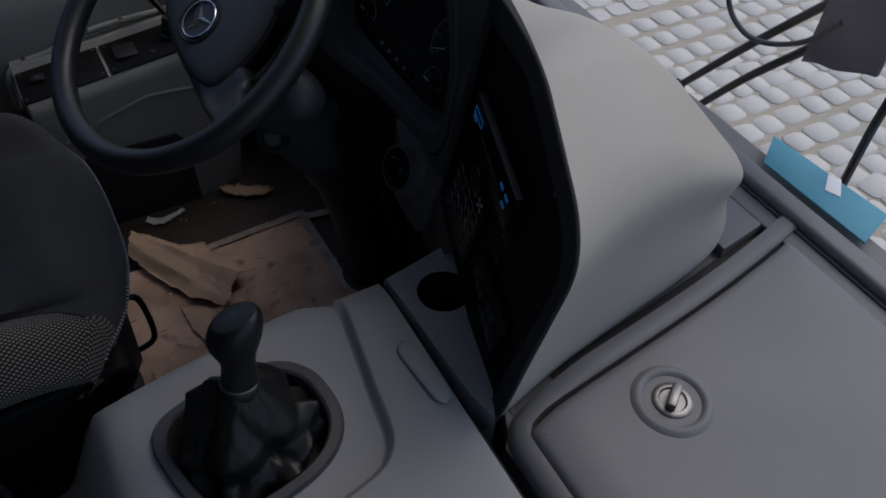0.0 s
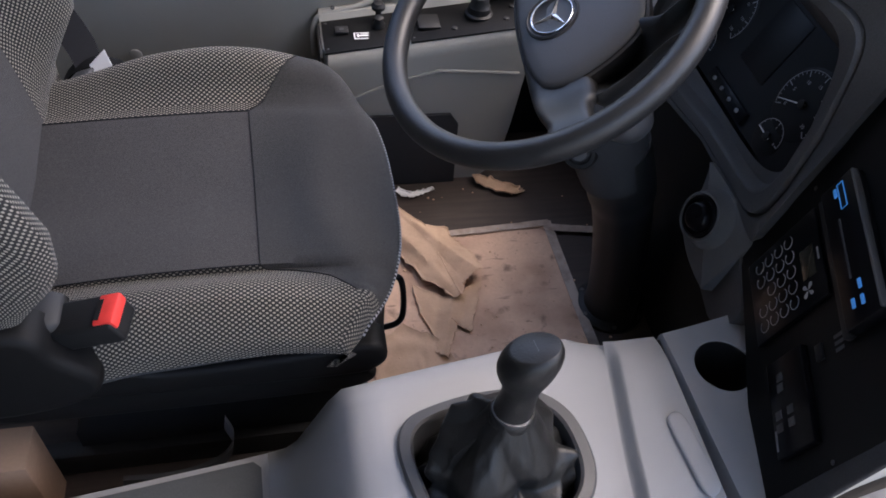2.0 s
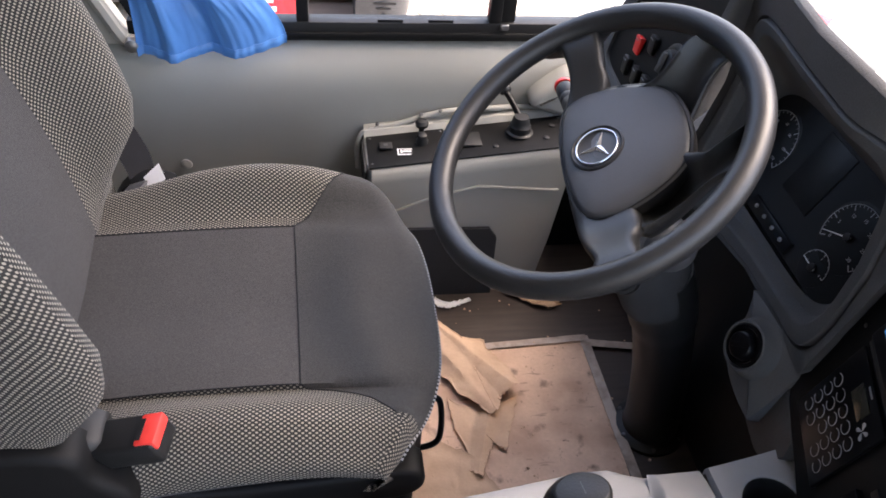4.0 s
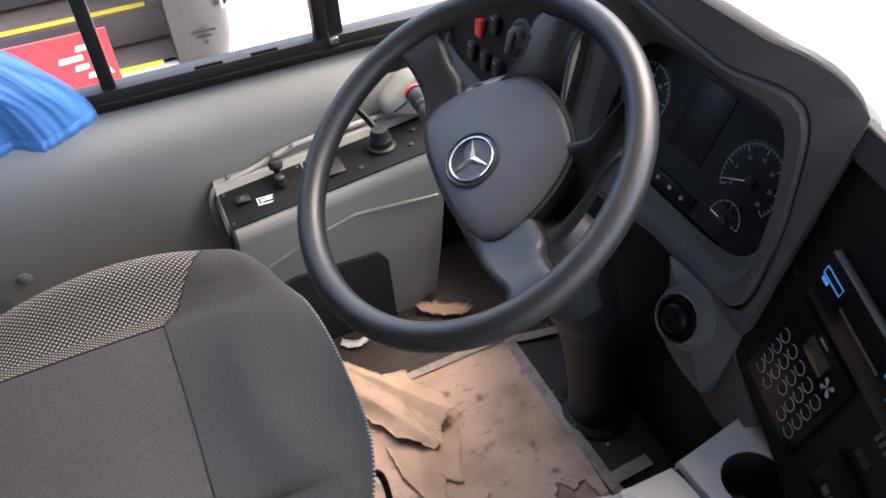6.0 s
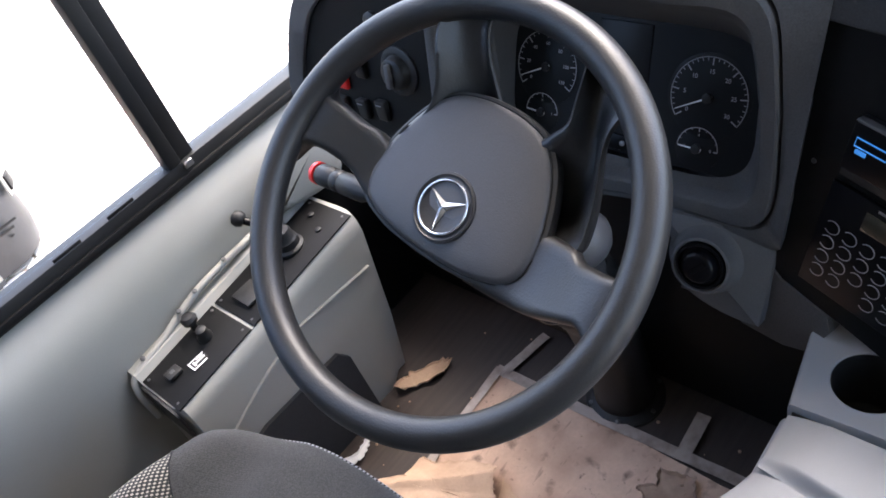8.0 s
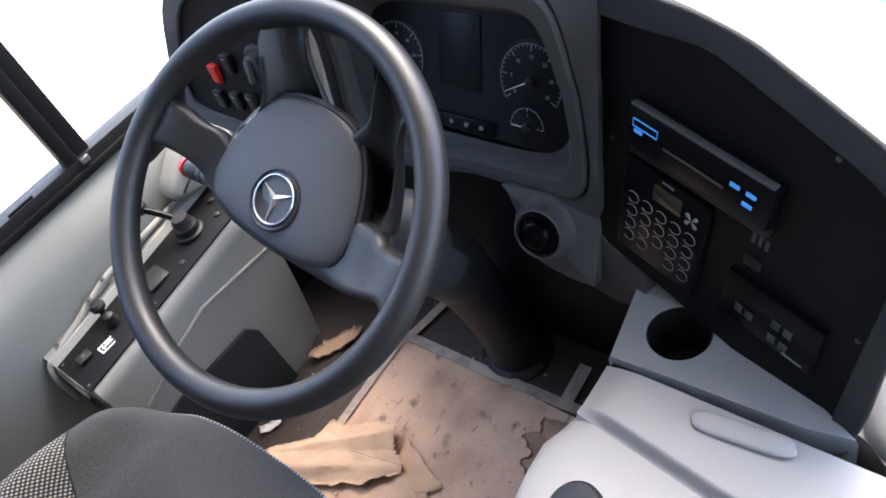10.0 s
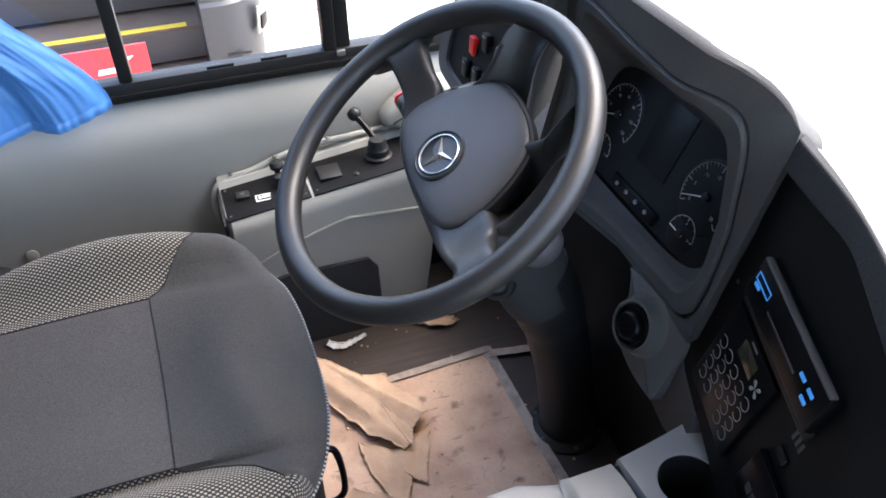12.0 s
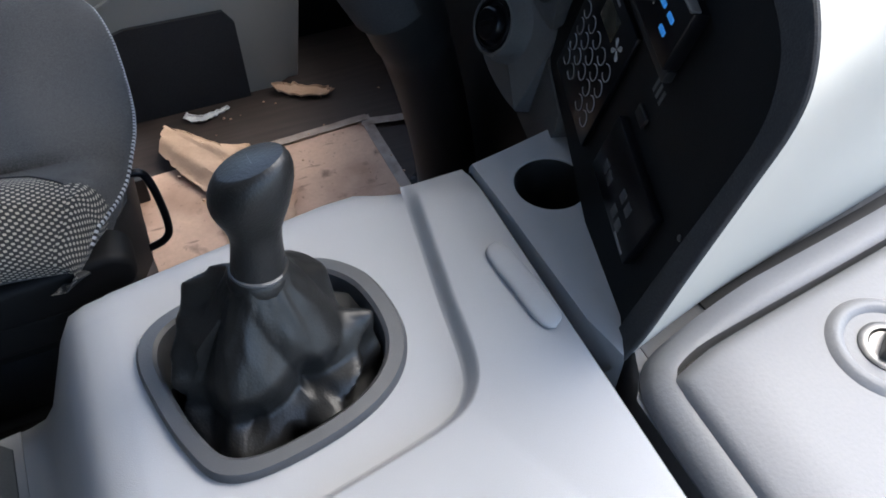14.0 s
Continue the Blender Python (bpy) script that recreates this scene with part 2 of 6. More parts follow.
M = {
    "floor": plank_material("wood_look_vinyl"),
    "wall": material("grey_moulded_plastic", (0.283, 0.279, 0.252), 0.5, grain=0.07, scale=900, bump=0.3, stain=0.14, stain_scale=5),
    "console": material("light_grey_plastic", (0.265, 0.266, 0.273), 0.58, grain=0.05, scale=1100, bump=0.3, stain=0.12, stain_scale=4, spec=0.3),
    "shell": material("pale_grey_plastic", (0.365, 0.342, 0.298), 0.5, grain=0.04, scale=900, bump=0.2, stain=0.1, stain_scale=4),
    "lid": material("pale_leather_grain_plastic", (0.155, 0.155, 0.159), 0.52, grain=0.06, scale=260, bump=0.6, stain=0.08, stain_scale=5, spec=0.35),
    "slate": material("dark_grey_plastic", (0.06, 0.06, 0.063), 0.5, grain=0.1, scale=900, bump=0.4, stain=0.15, stain_scale=7),
    "ring": material("mid_grey_plastic", (0.047, 0.048, 0.0505), 0.5, grain=0.1, scale=900, bump=0.4, stain=0.15, stain_scale=7),
    "dash": material("charcoal_soft_plastic", (0.060, 0.0594, 0.0605), 0.65, grain=0.35, scale=480, bump=0.9, stain=0.25, stain_scale=8, spec=0.3),
    "rim": material("dark_rim_plastic", (0.038, 0.038, 0.0395), 0.7, grain=0.35, scale=480, bump=0.9, stain=0.25, stain_scale=8, spec=0.15),
    "pod": material("grey_pod_plastic", (0.080, 0.0795, 0.081), 0.6, grain=0.25, scale=600, bump=0.5, stain=0.2, stain_scale=9, spec=0.35),
    "black": material("black_plastic", (0.011, 0.011, 0.0112), 0.5, grain=0.2, scale=700, bump=0.3, spec=0.3),
    "panel": material("black_satin_panel", (0.0055, 0.0055, 0.0057), 0.55, grain=0.3, scale=500, bump=0.2, spec=0.14),
    "gloss": material("gloss_black", (0.003, 0.003, 0.004), 0.28, spec=0.16),
    "rubber": material("black_rubber", (0.007, 0.007, 0.007), 0.75, grain=0.3, scale=300, bump=0.4, spec=0.2),
    "wheel": material("steering_wheel_skin", (0.0115, 0.0116, 0.0122), 0.42, grain=0.3, scale=520, bump=0.5, stain=0.3, stain_scale=12, spec=0.5),
    "pad": material("steering_pad_skin", (0.034, 0.0346, 0.0375), 0.48, grain=0.2, scale=620, bump=0.35, stain=0.2, stain_scale=12, spec=0.65),
    "leather": material("black_leatherette", (0.0075, 0.0075, 0.0075), 0.42, spec=0.36, grain=0.3, scale=420, bump=0.6, stain=0.2, stain_scale=30, other=(0.007, 0.007, 0.0065)),
    "chrome": material("chrome", (0.58, 0.59, 0.61), 0.24, metal=1.0),
    "steel": material("brushed_steel", (0.45, 0.45, 0.46), 0.35, metal=1.0, grain=0.2, scale=200, bump=0.2),
    "card": stained_card("brown_cardboard", (0.62, 0.425, 0.31), (0.33, 0.205, 0.142), (0.115, 0.074, 0.055)),
    "dirtycard": material("stained_cardboard", (0.40, 0.27, 0.19), 0.9, grain=0.2, scale=120, bump=0.5, stain=0.7, stain_scale=22, other=(0.22, 0.14, 0.10)),
    "kraft": material("kraft_paper", (0.56, 0.385, 0.262), 0.85, grain=0.1, scale=200, bump=0.4, stain=0.5, stain_scale=12, other=(0.34, 0.22, 0.145)),
    "tape": material("clear_packing_tape", (0.40, 0.33, 0.28), 0.3, stain=0.8, stain_scale=40, other=(0.20, 0.15, 0.12)),
    "box": material("carton", (0.30, 0.19, 0.12), 0.85, grain=0.1, scale=150, bump=0.2, stain=0.3, stain_scale=9),
    "curtain": material("blue_satin_cloth", (0.075, 0.235, 0.55), 0.36, grain=0.1, scale=600, bump=0.4, stain=0.3, stain_scale=12, other=(0.035, 0.12, 0.34)),
    "red": material("red_plastic", (0.65, 0.02, 0.02), 0.35),
    "buckle": material("red_buckle_plastic", (0.75, 0.05, 0.04), 0.4, stain=0.2, stain_scale=60),
    "white": material("white_marking", (0.75, 0.75, 0.75), 0.5),
    "dim": material("grey_marking", (0.17, 0.17, 0.18), 0.5),
    "tick": material("gauge_print", (0.30, 0.30, 0.31), 0.5),
    "blue": material("blue_lit_key", (0.05, 0.2, 0.5), 0.3, emit=((0.06, 0.36, 1.0), 0.042)),
    "lcd": material("olive_display", (0.030, 0.028, 0.020), 0.25),
    "belt": material("black_webbing", (0.012, 0.012, 0.014), 0.8, grain=0.3, scale=600, bump=0.5, spec=0.2),
    "mat": material("ribbed_dark_mat", (0.055, 0.062, 0.066), 0.6, grain=0.2, scale=400, bump=0.4, stain=0.3, stain_scale=10),
    "glass": glass_material("window_glass"),
    "stone": material("pale_granite_setts", (0.56, 0.53, 0.475), 0.85, grain=0.15, scale=60, bump=0.5, stain=0.4, stain_scale=3, other=(0.50, 0.45, 0.37)),
    "joint": material("sandy_joint", (0.40, 0.35, 0.27), 0.95, grain=0.3, scale=80, bump=0.5, stain=0.4, stain_scale=5, other=(0.36, 0.31, 0.22)),
    "teal": material("teal_card", (0.05, 0.26, 0.36), 0.6, stain=0.1, stain_scale=20),
    "cloth": material("mauve_grey_towel", (0.16, 0.14, 0.17), 0.95, grain=0.3, scale=300, bump=0.8),
    "busgrey": material("grey_bus_paint", (0.040, 0.040, 0.043), 0.4, stain=0.3, stain_scale=4),
    "buswood": material("bus_step_vinyl", (0.12, 0.09, 0.07), 0.6, grain=0.2, scale=80, bump=0.2, stain=0.4, stain_scale=8),
    "yellow": material("yellow_step_edge", (0.75, 0.55, 0.05), 0.6),
    "redboard": material("red_board", (0.7, 0.03, 0.04), 0.5),
    "plaster": material("cab_lining", (0.17, 0.168, 0.165), 0.7, grain=0.05, scale=300, bump=0.2, stain=0.15),
    # pale so that the unseen roof throws soft light down
    "roof": material("pale_roof_lining", (0.52, 0.515, 0.50), 0.8, grain=0.05, scale=300, bump=0.2, stain=0.15),
    "dial": material("gauge_face", (0.0085, 0.0085, 0.0092), 0.4, grain=0.1, scale=600, bump=0.05, spec=0.18),
    "zinc": material("dull_zinc", (0.20, 0.195, 0.19), 0.42, metal=1.0, grain=0.2, scale=200, bump=0.2, stain=0.4, stain_scale=60),
    "seat": fabric_material("charcoal_seat_cloth", (0.030, 0.0282, 0.0275), (0.046, 0.043, 0.0405), 0.0016, 0.4),
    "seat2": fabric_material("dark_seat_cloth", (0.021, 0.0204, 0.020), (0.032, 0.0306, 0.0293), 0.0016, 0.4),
    "check": fabric_material("checked_seat_cloth", (0.010, 0.0095, 0.009), (0.26, 0.235, 0.195), 0.0042, 0.85),
}


# ---- building blocks ----
def smooth(bm, angle=40):
    bm.normal_update()
    for f in bm.faces:
        f.smooth = True
    for e in bm.edges:
        if len(e.link_faces) == 2 and e.calc_face_angle(0) > radians(angle):
            e.smooth = False
    return bm


def thing(name, loc, label, category, group="", kind=""):
    e = new(name)
    e.location = loc
    return tagged(e, label, category, group, kind)


def part(name, bm, mat, parent=None, label="", angle=40):
    """Link a bmesh, given in world metres, as one mesh under a thing or a part."""
    smooth(bm, angle)
    me = bpy.data.meshes.new(name)
    bm.to_mesh(me)
    bm.free()
    me.materials.append(M[mat])
    ob = new(name, me)
    if parent:
        ob.parent = parent
        if parent.data is None:
            ob.matrix_parent_inverse = Matrix.Translation(parent.location).inverted()
    return tagged(ob, label)


def solid(name, bm, mat, label, category, kind="", group="", angle=40):
    """A thing that is one mesh."""
    return tagged(part(name, bm, mat, angle=angle), label, category, group, kind)


def box(x0, x1, y0, y1, z0, z1, bevel=0.0, seg=2):
    bm = bmesh.new()
    bmesh.ops.create_cube(bm, size=1)
    for v in bm.verts:
        v.co = Vector(((x0 + x1) / 2 + v.co.x * (x1 - x0), (y0 + y1) / 2 + v.co.y * (y1 - y0), (z0 + z1) / 2 + v.co.z * (z1 - z0)))
    if bevel:
        bmesh.ops.bevel(bm, geom=bm.edges[:], offset=bevel, segments=seg, affect="EDGES", profile=0.5)
    return bm


def moved(bm, m):
    bm.transform(m)
    return bm


def add(bm, other):
    """Join a second bmesh into the first."""
    me = bpy.data.meshes.new("join")
    other.to_mesh(me)
    other.free()
    bm.from_mesh(me)
    bpy.data.meshes.remove(me)
    return bm


def prism(points, lift, height, bevel=0.0, seg=2):
    """An outline of world points, pushed along a vector."""
    bm = bmesh.new()
    up = Vector(lift).normalized() * height
    low = [bm.verts.new(Vector(p)) for p in points]
    top = [bm.verts.new(Vector(p) + up) for p in points]
    n = len(points)
    bm.faces.new(low[::-1])
    cap = bm.faces.new(top)
    for i in range(n):
        bm.faces.new((low[i], low[(i + 1) % n], top[(i + 1) % n], top[i]))
    bmesh.ops.recalc_face_normals(bm, faces=bm.faces[:])
    if bevel:
        bmesh.ops.bevel(bm, geom=list(cap.edges), offset=bevel, segments=seg, affect="EDGES", profile=0.5)
    return bm


def loft(rings, closed=True, cap0=True, cap1=True, uv=False):
    """Skin over rings of world points, all of one length."""
    bm = bmesh.new()
    vs = [[bm.verts.new(Vector(p)) for p in r] for r in rings]
    n = len(rings[0])
    layer = bm.loops.layers.uv.new("UVMap") if uv else None
    us, tv = [0.0], [0.0]
    if uv:
        mid = len(rings) // 2
        for i in range(1, n):
            us.append(us[-1] + (Vector(rings[mid][i]) - Vector(rings[mid][i - 1])).length)
        for j in range(1, len(rings)):
            tv.append(tv[-1] + (Vector(rings[j][n // 2]) - Vector(rings[j - 1][n // 2])).length)
    for j in range(len(rings) - 1):
        for i in range(n if closed else n - 1):
            k = (i + 1) % n
            f = bm.faces.new((vs[j][i], vs[j][k], vs[j + 1][k], vs[j + 1][i]))
            if uv:
                for lp, (a, b) in zip(f.loops, ((i, j), (i + 1, j), (i + 1, j + 1), (i, j + 1))):
                    lp[layer].uv = (us[min(a, n - 1)], tv[b])
    if closed and cap0:
        bm.faces.new(vs[0][::-1])
    if closed and cap1:
        bm.faces.new(vs[-1])
    bmesh.ops.recalc_face_normals(bm, faces=bm.faces[:])
    return bm


def thicken(bm, thick):
    """Give an open surface a back, thick metres behind its normals, and side walls."""
    bm.normal_update()
    front = bm.faces[:]
    rim = [e for e in bm.edges if len(e.link_faces) == 1]
    back = {v: bm.verts.new(v.co - v.normal * thick) for v in bm.verts[:]}
    for f in front:
        bm.faces.new([back[v] for v in reversed(f.verts)])
    for e in rim:
        a, b = e.verts
        bm.faces.new((a, b, back[b], back[a]))
    bmesh.ops.recalc_face_normals(bm, faces=bm.faces[:])


def sheet(f, nu, nv, thick=0.0, uv=None):
    """A surface f(u, v) over the unit square, with a back when thick."""
    bm = bmesh.new()
    vs = [[bm.verts.new(Vector(f(i / nu, j / nv))) for i in range(nu + 1)] for j in range(nv + 1)]
    for j in range(nv):
        for i in range(nu):
            bm.faces.new((vs[j][i], vs[j][i + 1], vs[j + 1][i + 1], vs[j + 1][i]))
    if thick:
        thicken(bm, thick)
    return bm


def frame_of(way):
    z = Vector(way).normalized()
    x = z.orthogonal().normalized()
    return x, z.cross(x), z


def lathe(center, way, profile, n=32):
    """A turned shape: profile rows of (radius, height along way)."""
    x, y, z = frame_of(way)
    c = Vector(center)
    rings = [[c + z * h + (x * math.cos(a) + y * math.sin(a)) * r for a in (2 * math.pi * i / n for i in range(n))] for r, h in profile]
    return loft(rings)


def tube(points, radius, n=10, closed=False):
    """A round bar along world points; radius may be a list."""
    p = [Vector(q) for q in points]
    rings, prev = [], None
    for i, q in enumerate(p):
        a = p[(i - 1) % len(p)] if closed or i else q
        b = p[(i + 1) % len(p)] if closed or i < len(p) - 1 else q
        t = (b - a).normalized()
        if prev is None:
            prev = t.orthogonal().normalized()
        x = (prev - t * prev.dot(t)).normalized()
        prev = x
        y = t.cross(x)
        r = radius[i] if isinstance(radius, (list, tuple)) else radius
        rings.append([q + (x * math.cos(k) + y * math.sin(k)) * r for k in (2 * math.pi * j / n for j in range(n))])
    if closed:
        rings.append(rings[0])
        bm = loft(rings, cap0=False, cap1=False)
        bmesh.ops.remove_doubles(bm, verts=bm.verts[:], dist=1e-6)
        return bm
    return loft(rings)


def curve_points(pts, n=8):
    """Catmull-Rom through the points."""
    p = [Vector(q) for q in pts]
    p = [p[0] * 2 - p[1]] + p + [p[-1] * 2 - p[-2]]
    out = []
    for i in range(1, len(p) - 2):
        a, b, c, d = p[i - 1 : i + 3]
        for k in range(n):
            t = k / n
            out.append(0.5 * (2 * b + (c - a) * t + (2 * a - 5 * b + 4 * c - d) * t * t + (3 * b - a - 3 * c + d) * t**3))
    out.append(p[-2])
    return out


def loop_points(pts, n=6):
    """Closed Catmull-Rom."""
    p = [Vector(q) for q in pts]
    out, k = [], len(p)
    for i in range(k):
        a, b, c, d = p[i - 1], p[i], p[(i + 1) % k], p[(i + 2) % k]
        for j in range(n):
            t = j / n
            out.append(0.5 * (2 * b + (c - a) * t + (2 * a - 5 * b + 4 * c - d) * t * t + (3 * b - a - 3 * c + d) * t**3))
    return out


def text_part(name, words, m, size, mat, parent):
    """Lettering in the built-in font, as a mesh."""
    cu = bpy.data.curves.new(name, "FONT")
    cu.body, cu.size, cu.extrude = words, size, 0.0003
    cu.align_x, cu.align_y = "CENTER", "CENTER"
    tmp = bpy.data.objects.new(name, cu)
    scene.collection.objects.link(tmp)
    me = bpy.data.meshes.new_from_object(tmp.evaluated_get(bpy.context.evaluated_depsgraph_get()))
    bpy.data.objects.remove(tmp)
    me.transform(m)
    me.materials.clear()
    me.materials.append(M[mat])
    ob = new(name, me)
    ob.parent = parent
    if parent.data is None:
        ob.matrix_parent_inverse = Matrix.Translation(parent.location).inverted()
    return ob


def axes(o, x, y, z):
    m = Matrix.Identity(4)
    for k, v in enumerate((x, y, z, o)):
        m.col[k][:3] = Vector(v)[:]
    return m


def smoothstep(a, b, x):
    t = min(1.0, max(0.0, (x - a) / (b - a)))
    return t * t * (3 - 2 * t)


# ---- structure: floor, walls, windows, roof ----
solid("floor", box(-6.0, 1.72, -1.25, 1.26, -0.06, 0.0), "floor", "dark brown wood-look vinyl floor, dusty and scuffed", "floor", "structure")


def wall_left():
    prof = [(1.212, 0.0), (1.21, 0.22), (1.203, 0.36), (1.203, 0.43), (1.212, 0.475), (1.228, 0.502), (1.246, 0.516), (1.262, 0.520), (1.30, 0.520), (1.30, 0.0)]
    rings = [[(x, y, z) for y, z in prof] for x in [-2.2 + 0.15 * i for i in range(27)]]
    rings[0] = [(-6.0, y, z) for y, z in prof]
    w = solid("wall_left", loft(rings), "wall", "grey moulded plastic side wall below the driver window", "wall", "structure")
    # rear part beside the window, with its leaning edge
    pts = [(-1.0, 1.225, 0.517), (0.128, 1.225, 0.517), (-0.520, 1.225, 1.885), (-1.0, 1.225, 1.885)]
    part("rear_lining", prism(pts, (0, 1, 0), 0.07, 0.012), "wall", w)
    edge = curve_points([(-0.520, 1.228, 1.885), (0.04, 1.228, 0.70), (0.112, 1.228, 0.545), (0.135, 1.228, 0.522), (0.20, 1.232, 0.514)], 6)
    part("edge_trim", tube(edge, 0.014, 8), "wall", w)
    part("top_lining", box(-6.0, 1.72, 1.225, 1.30, 1.885, 2.15, 0.01), "wall", w)
    screw = lathe((0.201, 1.205, 0.251), (0, -1, 0), [(0.0, 0.004), (0.006, 0.004), (0.012, 0.002), (0.013, 0.0)], 14)
    part("screw_cap", screw, "wall", w)
    return w


wall_left()


def driver_window():
    w = thing("window_1", (0.6, 1.25, 0.53), "black-framed sliding driver window", "window", kind="structure")
    part("bottom_rail", box(0.13, 1.26, 1.234, 1.272, 0.5205, 0.560, 0.003), "black", w)
    part("inner_seal", box(0.15, 1.26, 1.228, 1.235, 0.528, 0.540, 0.002), "rubber", w)
    part("top_rail", box(-0.515, 1.70, 1.234, 1.272, 1.85, 1.8845, 0.003), "black", w)
    part("post", box(0.444, 0.468, 1.236, 1.268, 0.560, 1.85, 0.003), "black", w)
    part("post", box(0.822, 0.847, 1.233, 1.262, 0.560, 1.85, 0.003), "black", w)
    part("post", box(0.8472, 0.876, 1.240, 1.270, 0.560, 1.85, 0.003), "black", w)
    lean = prism([(0.142, 1.236, 0.560), (0.172, 1.236, 0.560), (-0.433, 1.236, 1.85), (-0.470, 1.236, 1.85)], (0, 1, 0), 0.03)
    part("rear_post", lean, "black", w)
    for x0, x1, y in ((0.13, 0.444, 1.251), (0.468, 0.835, 1.249), (0.876, 1.69, 1.257)):
        pane = part("pane", box(x0, x1, y, y + 0.004, 0.562, 1.849), "glass", w)
        pane.visible_shadow = False
    for x in (0.60, 0.70):
        part("slide_mark", box(x, x + 0.05, 1.2335, 1.236, 0.5602, 0.566, 0.001), "rubber", w)
    part("catch", box(0.845, 0.862, 1.226, 1.234, 0.548, 0.560, 0.002), "steel", w)
    return w


driver_window()

# the rest of the cab, out of view: closes the place and shapes its light
solid("ceiling", box(-6.0, 1.45, -1.25, 1.30, 2.15, 2.20), "roof", "unseen pale roof lining that bounces light into the cab", "ceiling", "structure")
# added only to keep light from the rear off the console slope
solid("rear_light_block", box(-1.55, -1.5, -1.25, 1.2, 0.0, 2.15), "plaster", "unseen grey sheet added behind the driver to block light", "wall", "structure")
# solid up to x 0.10 to cut side light on tray and seat
solid("wall_right", add(box(-6.0, 0.10, -1.30, -1.25, -0.06, 2.15), box(0.10, 1.45, -1.30, -1.25, 2.0, 2.15)), "plaster",
      "unseen grey side wall, closed towards the rear to block light", "wall", "structure")
solid("wall_front", box(1.66, 1.70, -1.25, 1.30, -0.06, 0.392), "plaster", "front wall below the windscreen", "wall", "structure")
solid("front_header", box(1.33, 1.45, -1.25, 1.30, 1.92, 2.15), "plaster", "unseen lining above the windscreen, set high to admit light", "wall", "structure")


def windscreen():
    w = thing("window_2", (1.75, 0, 0.4), "large windscreen of the bus with black rubber seal", "windscreen", kind="structure")
    pane = part("pane", prism([(1.785, -1.24, 0.30), (1.785, 1.24, 0.30), (1.40, 1.24, 1.96), (1.40, -1.24, 1.96)], (1, 0, 0.24), 0.006), "glass", w)
    pane.visible_shadow = False
    part("seal", box(1.765, 1.80, -1.24, 1.24, 0.28, 0.302, 0.004), "rubber", w)
    return w


windscreen()


# ---- dashboard ----
def loop_yz(yc, zc, hy, hz, power, xf, n=72):
    out = []
    for i in range(n):
        a = 2 * math.pi * i / n
        c, s = math.cos(a), math.sin(a)
        y = yc + hy * math.copysign(abs(c) ** (2 / power), c)
        z = zc + hz * math.copysign(abs(s) ** (2 / power), s)
        out.append((xf(y, z), y, z))
    return out


def face_x(y, z):
    """Front of the binnacle: upright below, leaning over at the top."""
    x = 1.116 + 0.015 * smoothstep(0.49, 0.62, z) - 0.072 * min(1.0, max(0.0, (z - 0.655) / 0.20)) * (1 - 0.5 * smoothstep(0.45, 0.85, y))
    x -= 0.010 * smoothstep(0.62, 0.52, z) * smoothstep(0.66, 0.50, y)
    x -= 0.05 * smoothstep(0.52, 0.82, y) * (1 - smoothstep(0.58, 0.78, z))
    return x + (1.088 + 0.155 * (z - 0.508) - x) * 0.62 * smoothstep(0.48, 0.38, y)


CU, CN = Vector((0.408, 0, 0.913)), Vector((-0.913, 0, 0.408))


def on_dials(y, w, h=0.0):
    return Vector((1.168, y, 0.626)) + CU * w + CN * h


FO, FD, FU, FN = Vector((1.0641, 0.2416, 0.5593)), Vector((0.2760, 0.9512, 0.1381)), Vector((0.1295, -0.1795, 0.9752)), Vector((-0.9524, 0.2513, 0.1727))


def on_fascia(u, v, h=0.0):
    return FO + FD * u + FU * v + FN * h


BAND_IN = [(0.170, 0.191), (0.090, 0.201), (0.026, 0.210), (-0.015, 0.205), (-0.050, 0.197), (-0.107, 0.184), (-0.160, 0.170),
           (-0.186, 0.152), (-0.203, 0.118), (-0.208, 0.060), (-0.210, -0.016), (-0.213, -0.090), (-0.215, -0.141)]
BAND_OUT = [(0.170, 0.229), (0.090, 0.2385), (0.030, 0.241), (-0.021, 0.239), (-0.055, 0.232), (-0.122, 0.216), (-0.174, 0.201),
            (-0.207, 0.176), (-0.222, 0.143), (-0.228, 0.084), (-0.236, -0.012), (-0.243, -0.090), (-0.243, -0.142)]


def needle(d, y, w, angle, length):
    a = radians(angle)
    t = Vector((0, -math.cos(a), 0)) + CU * math.sin(a)
    s = CN.cross(t).normalized()
    p = on_dials(y, w, 0.0055)
    part("needle", prism([p - s * 0.0012 - t * 0.006, p + s * 0.0012 - t * 0.006, p + t * length + s * 0.0004, p + t * length - s * 0.0004], CN, 0.001), "white", d)
    part("needle_cap", lathe(on_dials(y, w, 0.004), CN, [(0.006, 0), (0.006, 0.004), (0.004, 0.005)], 16), "black", d)


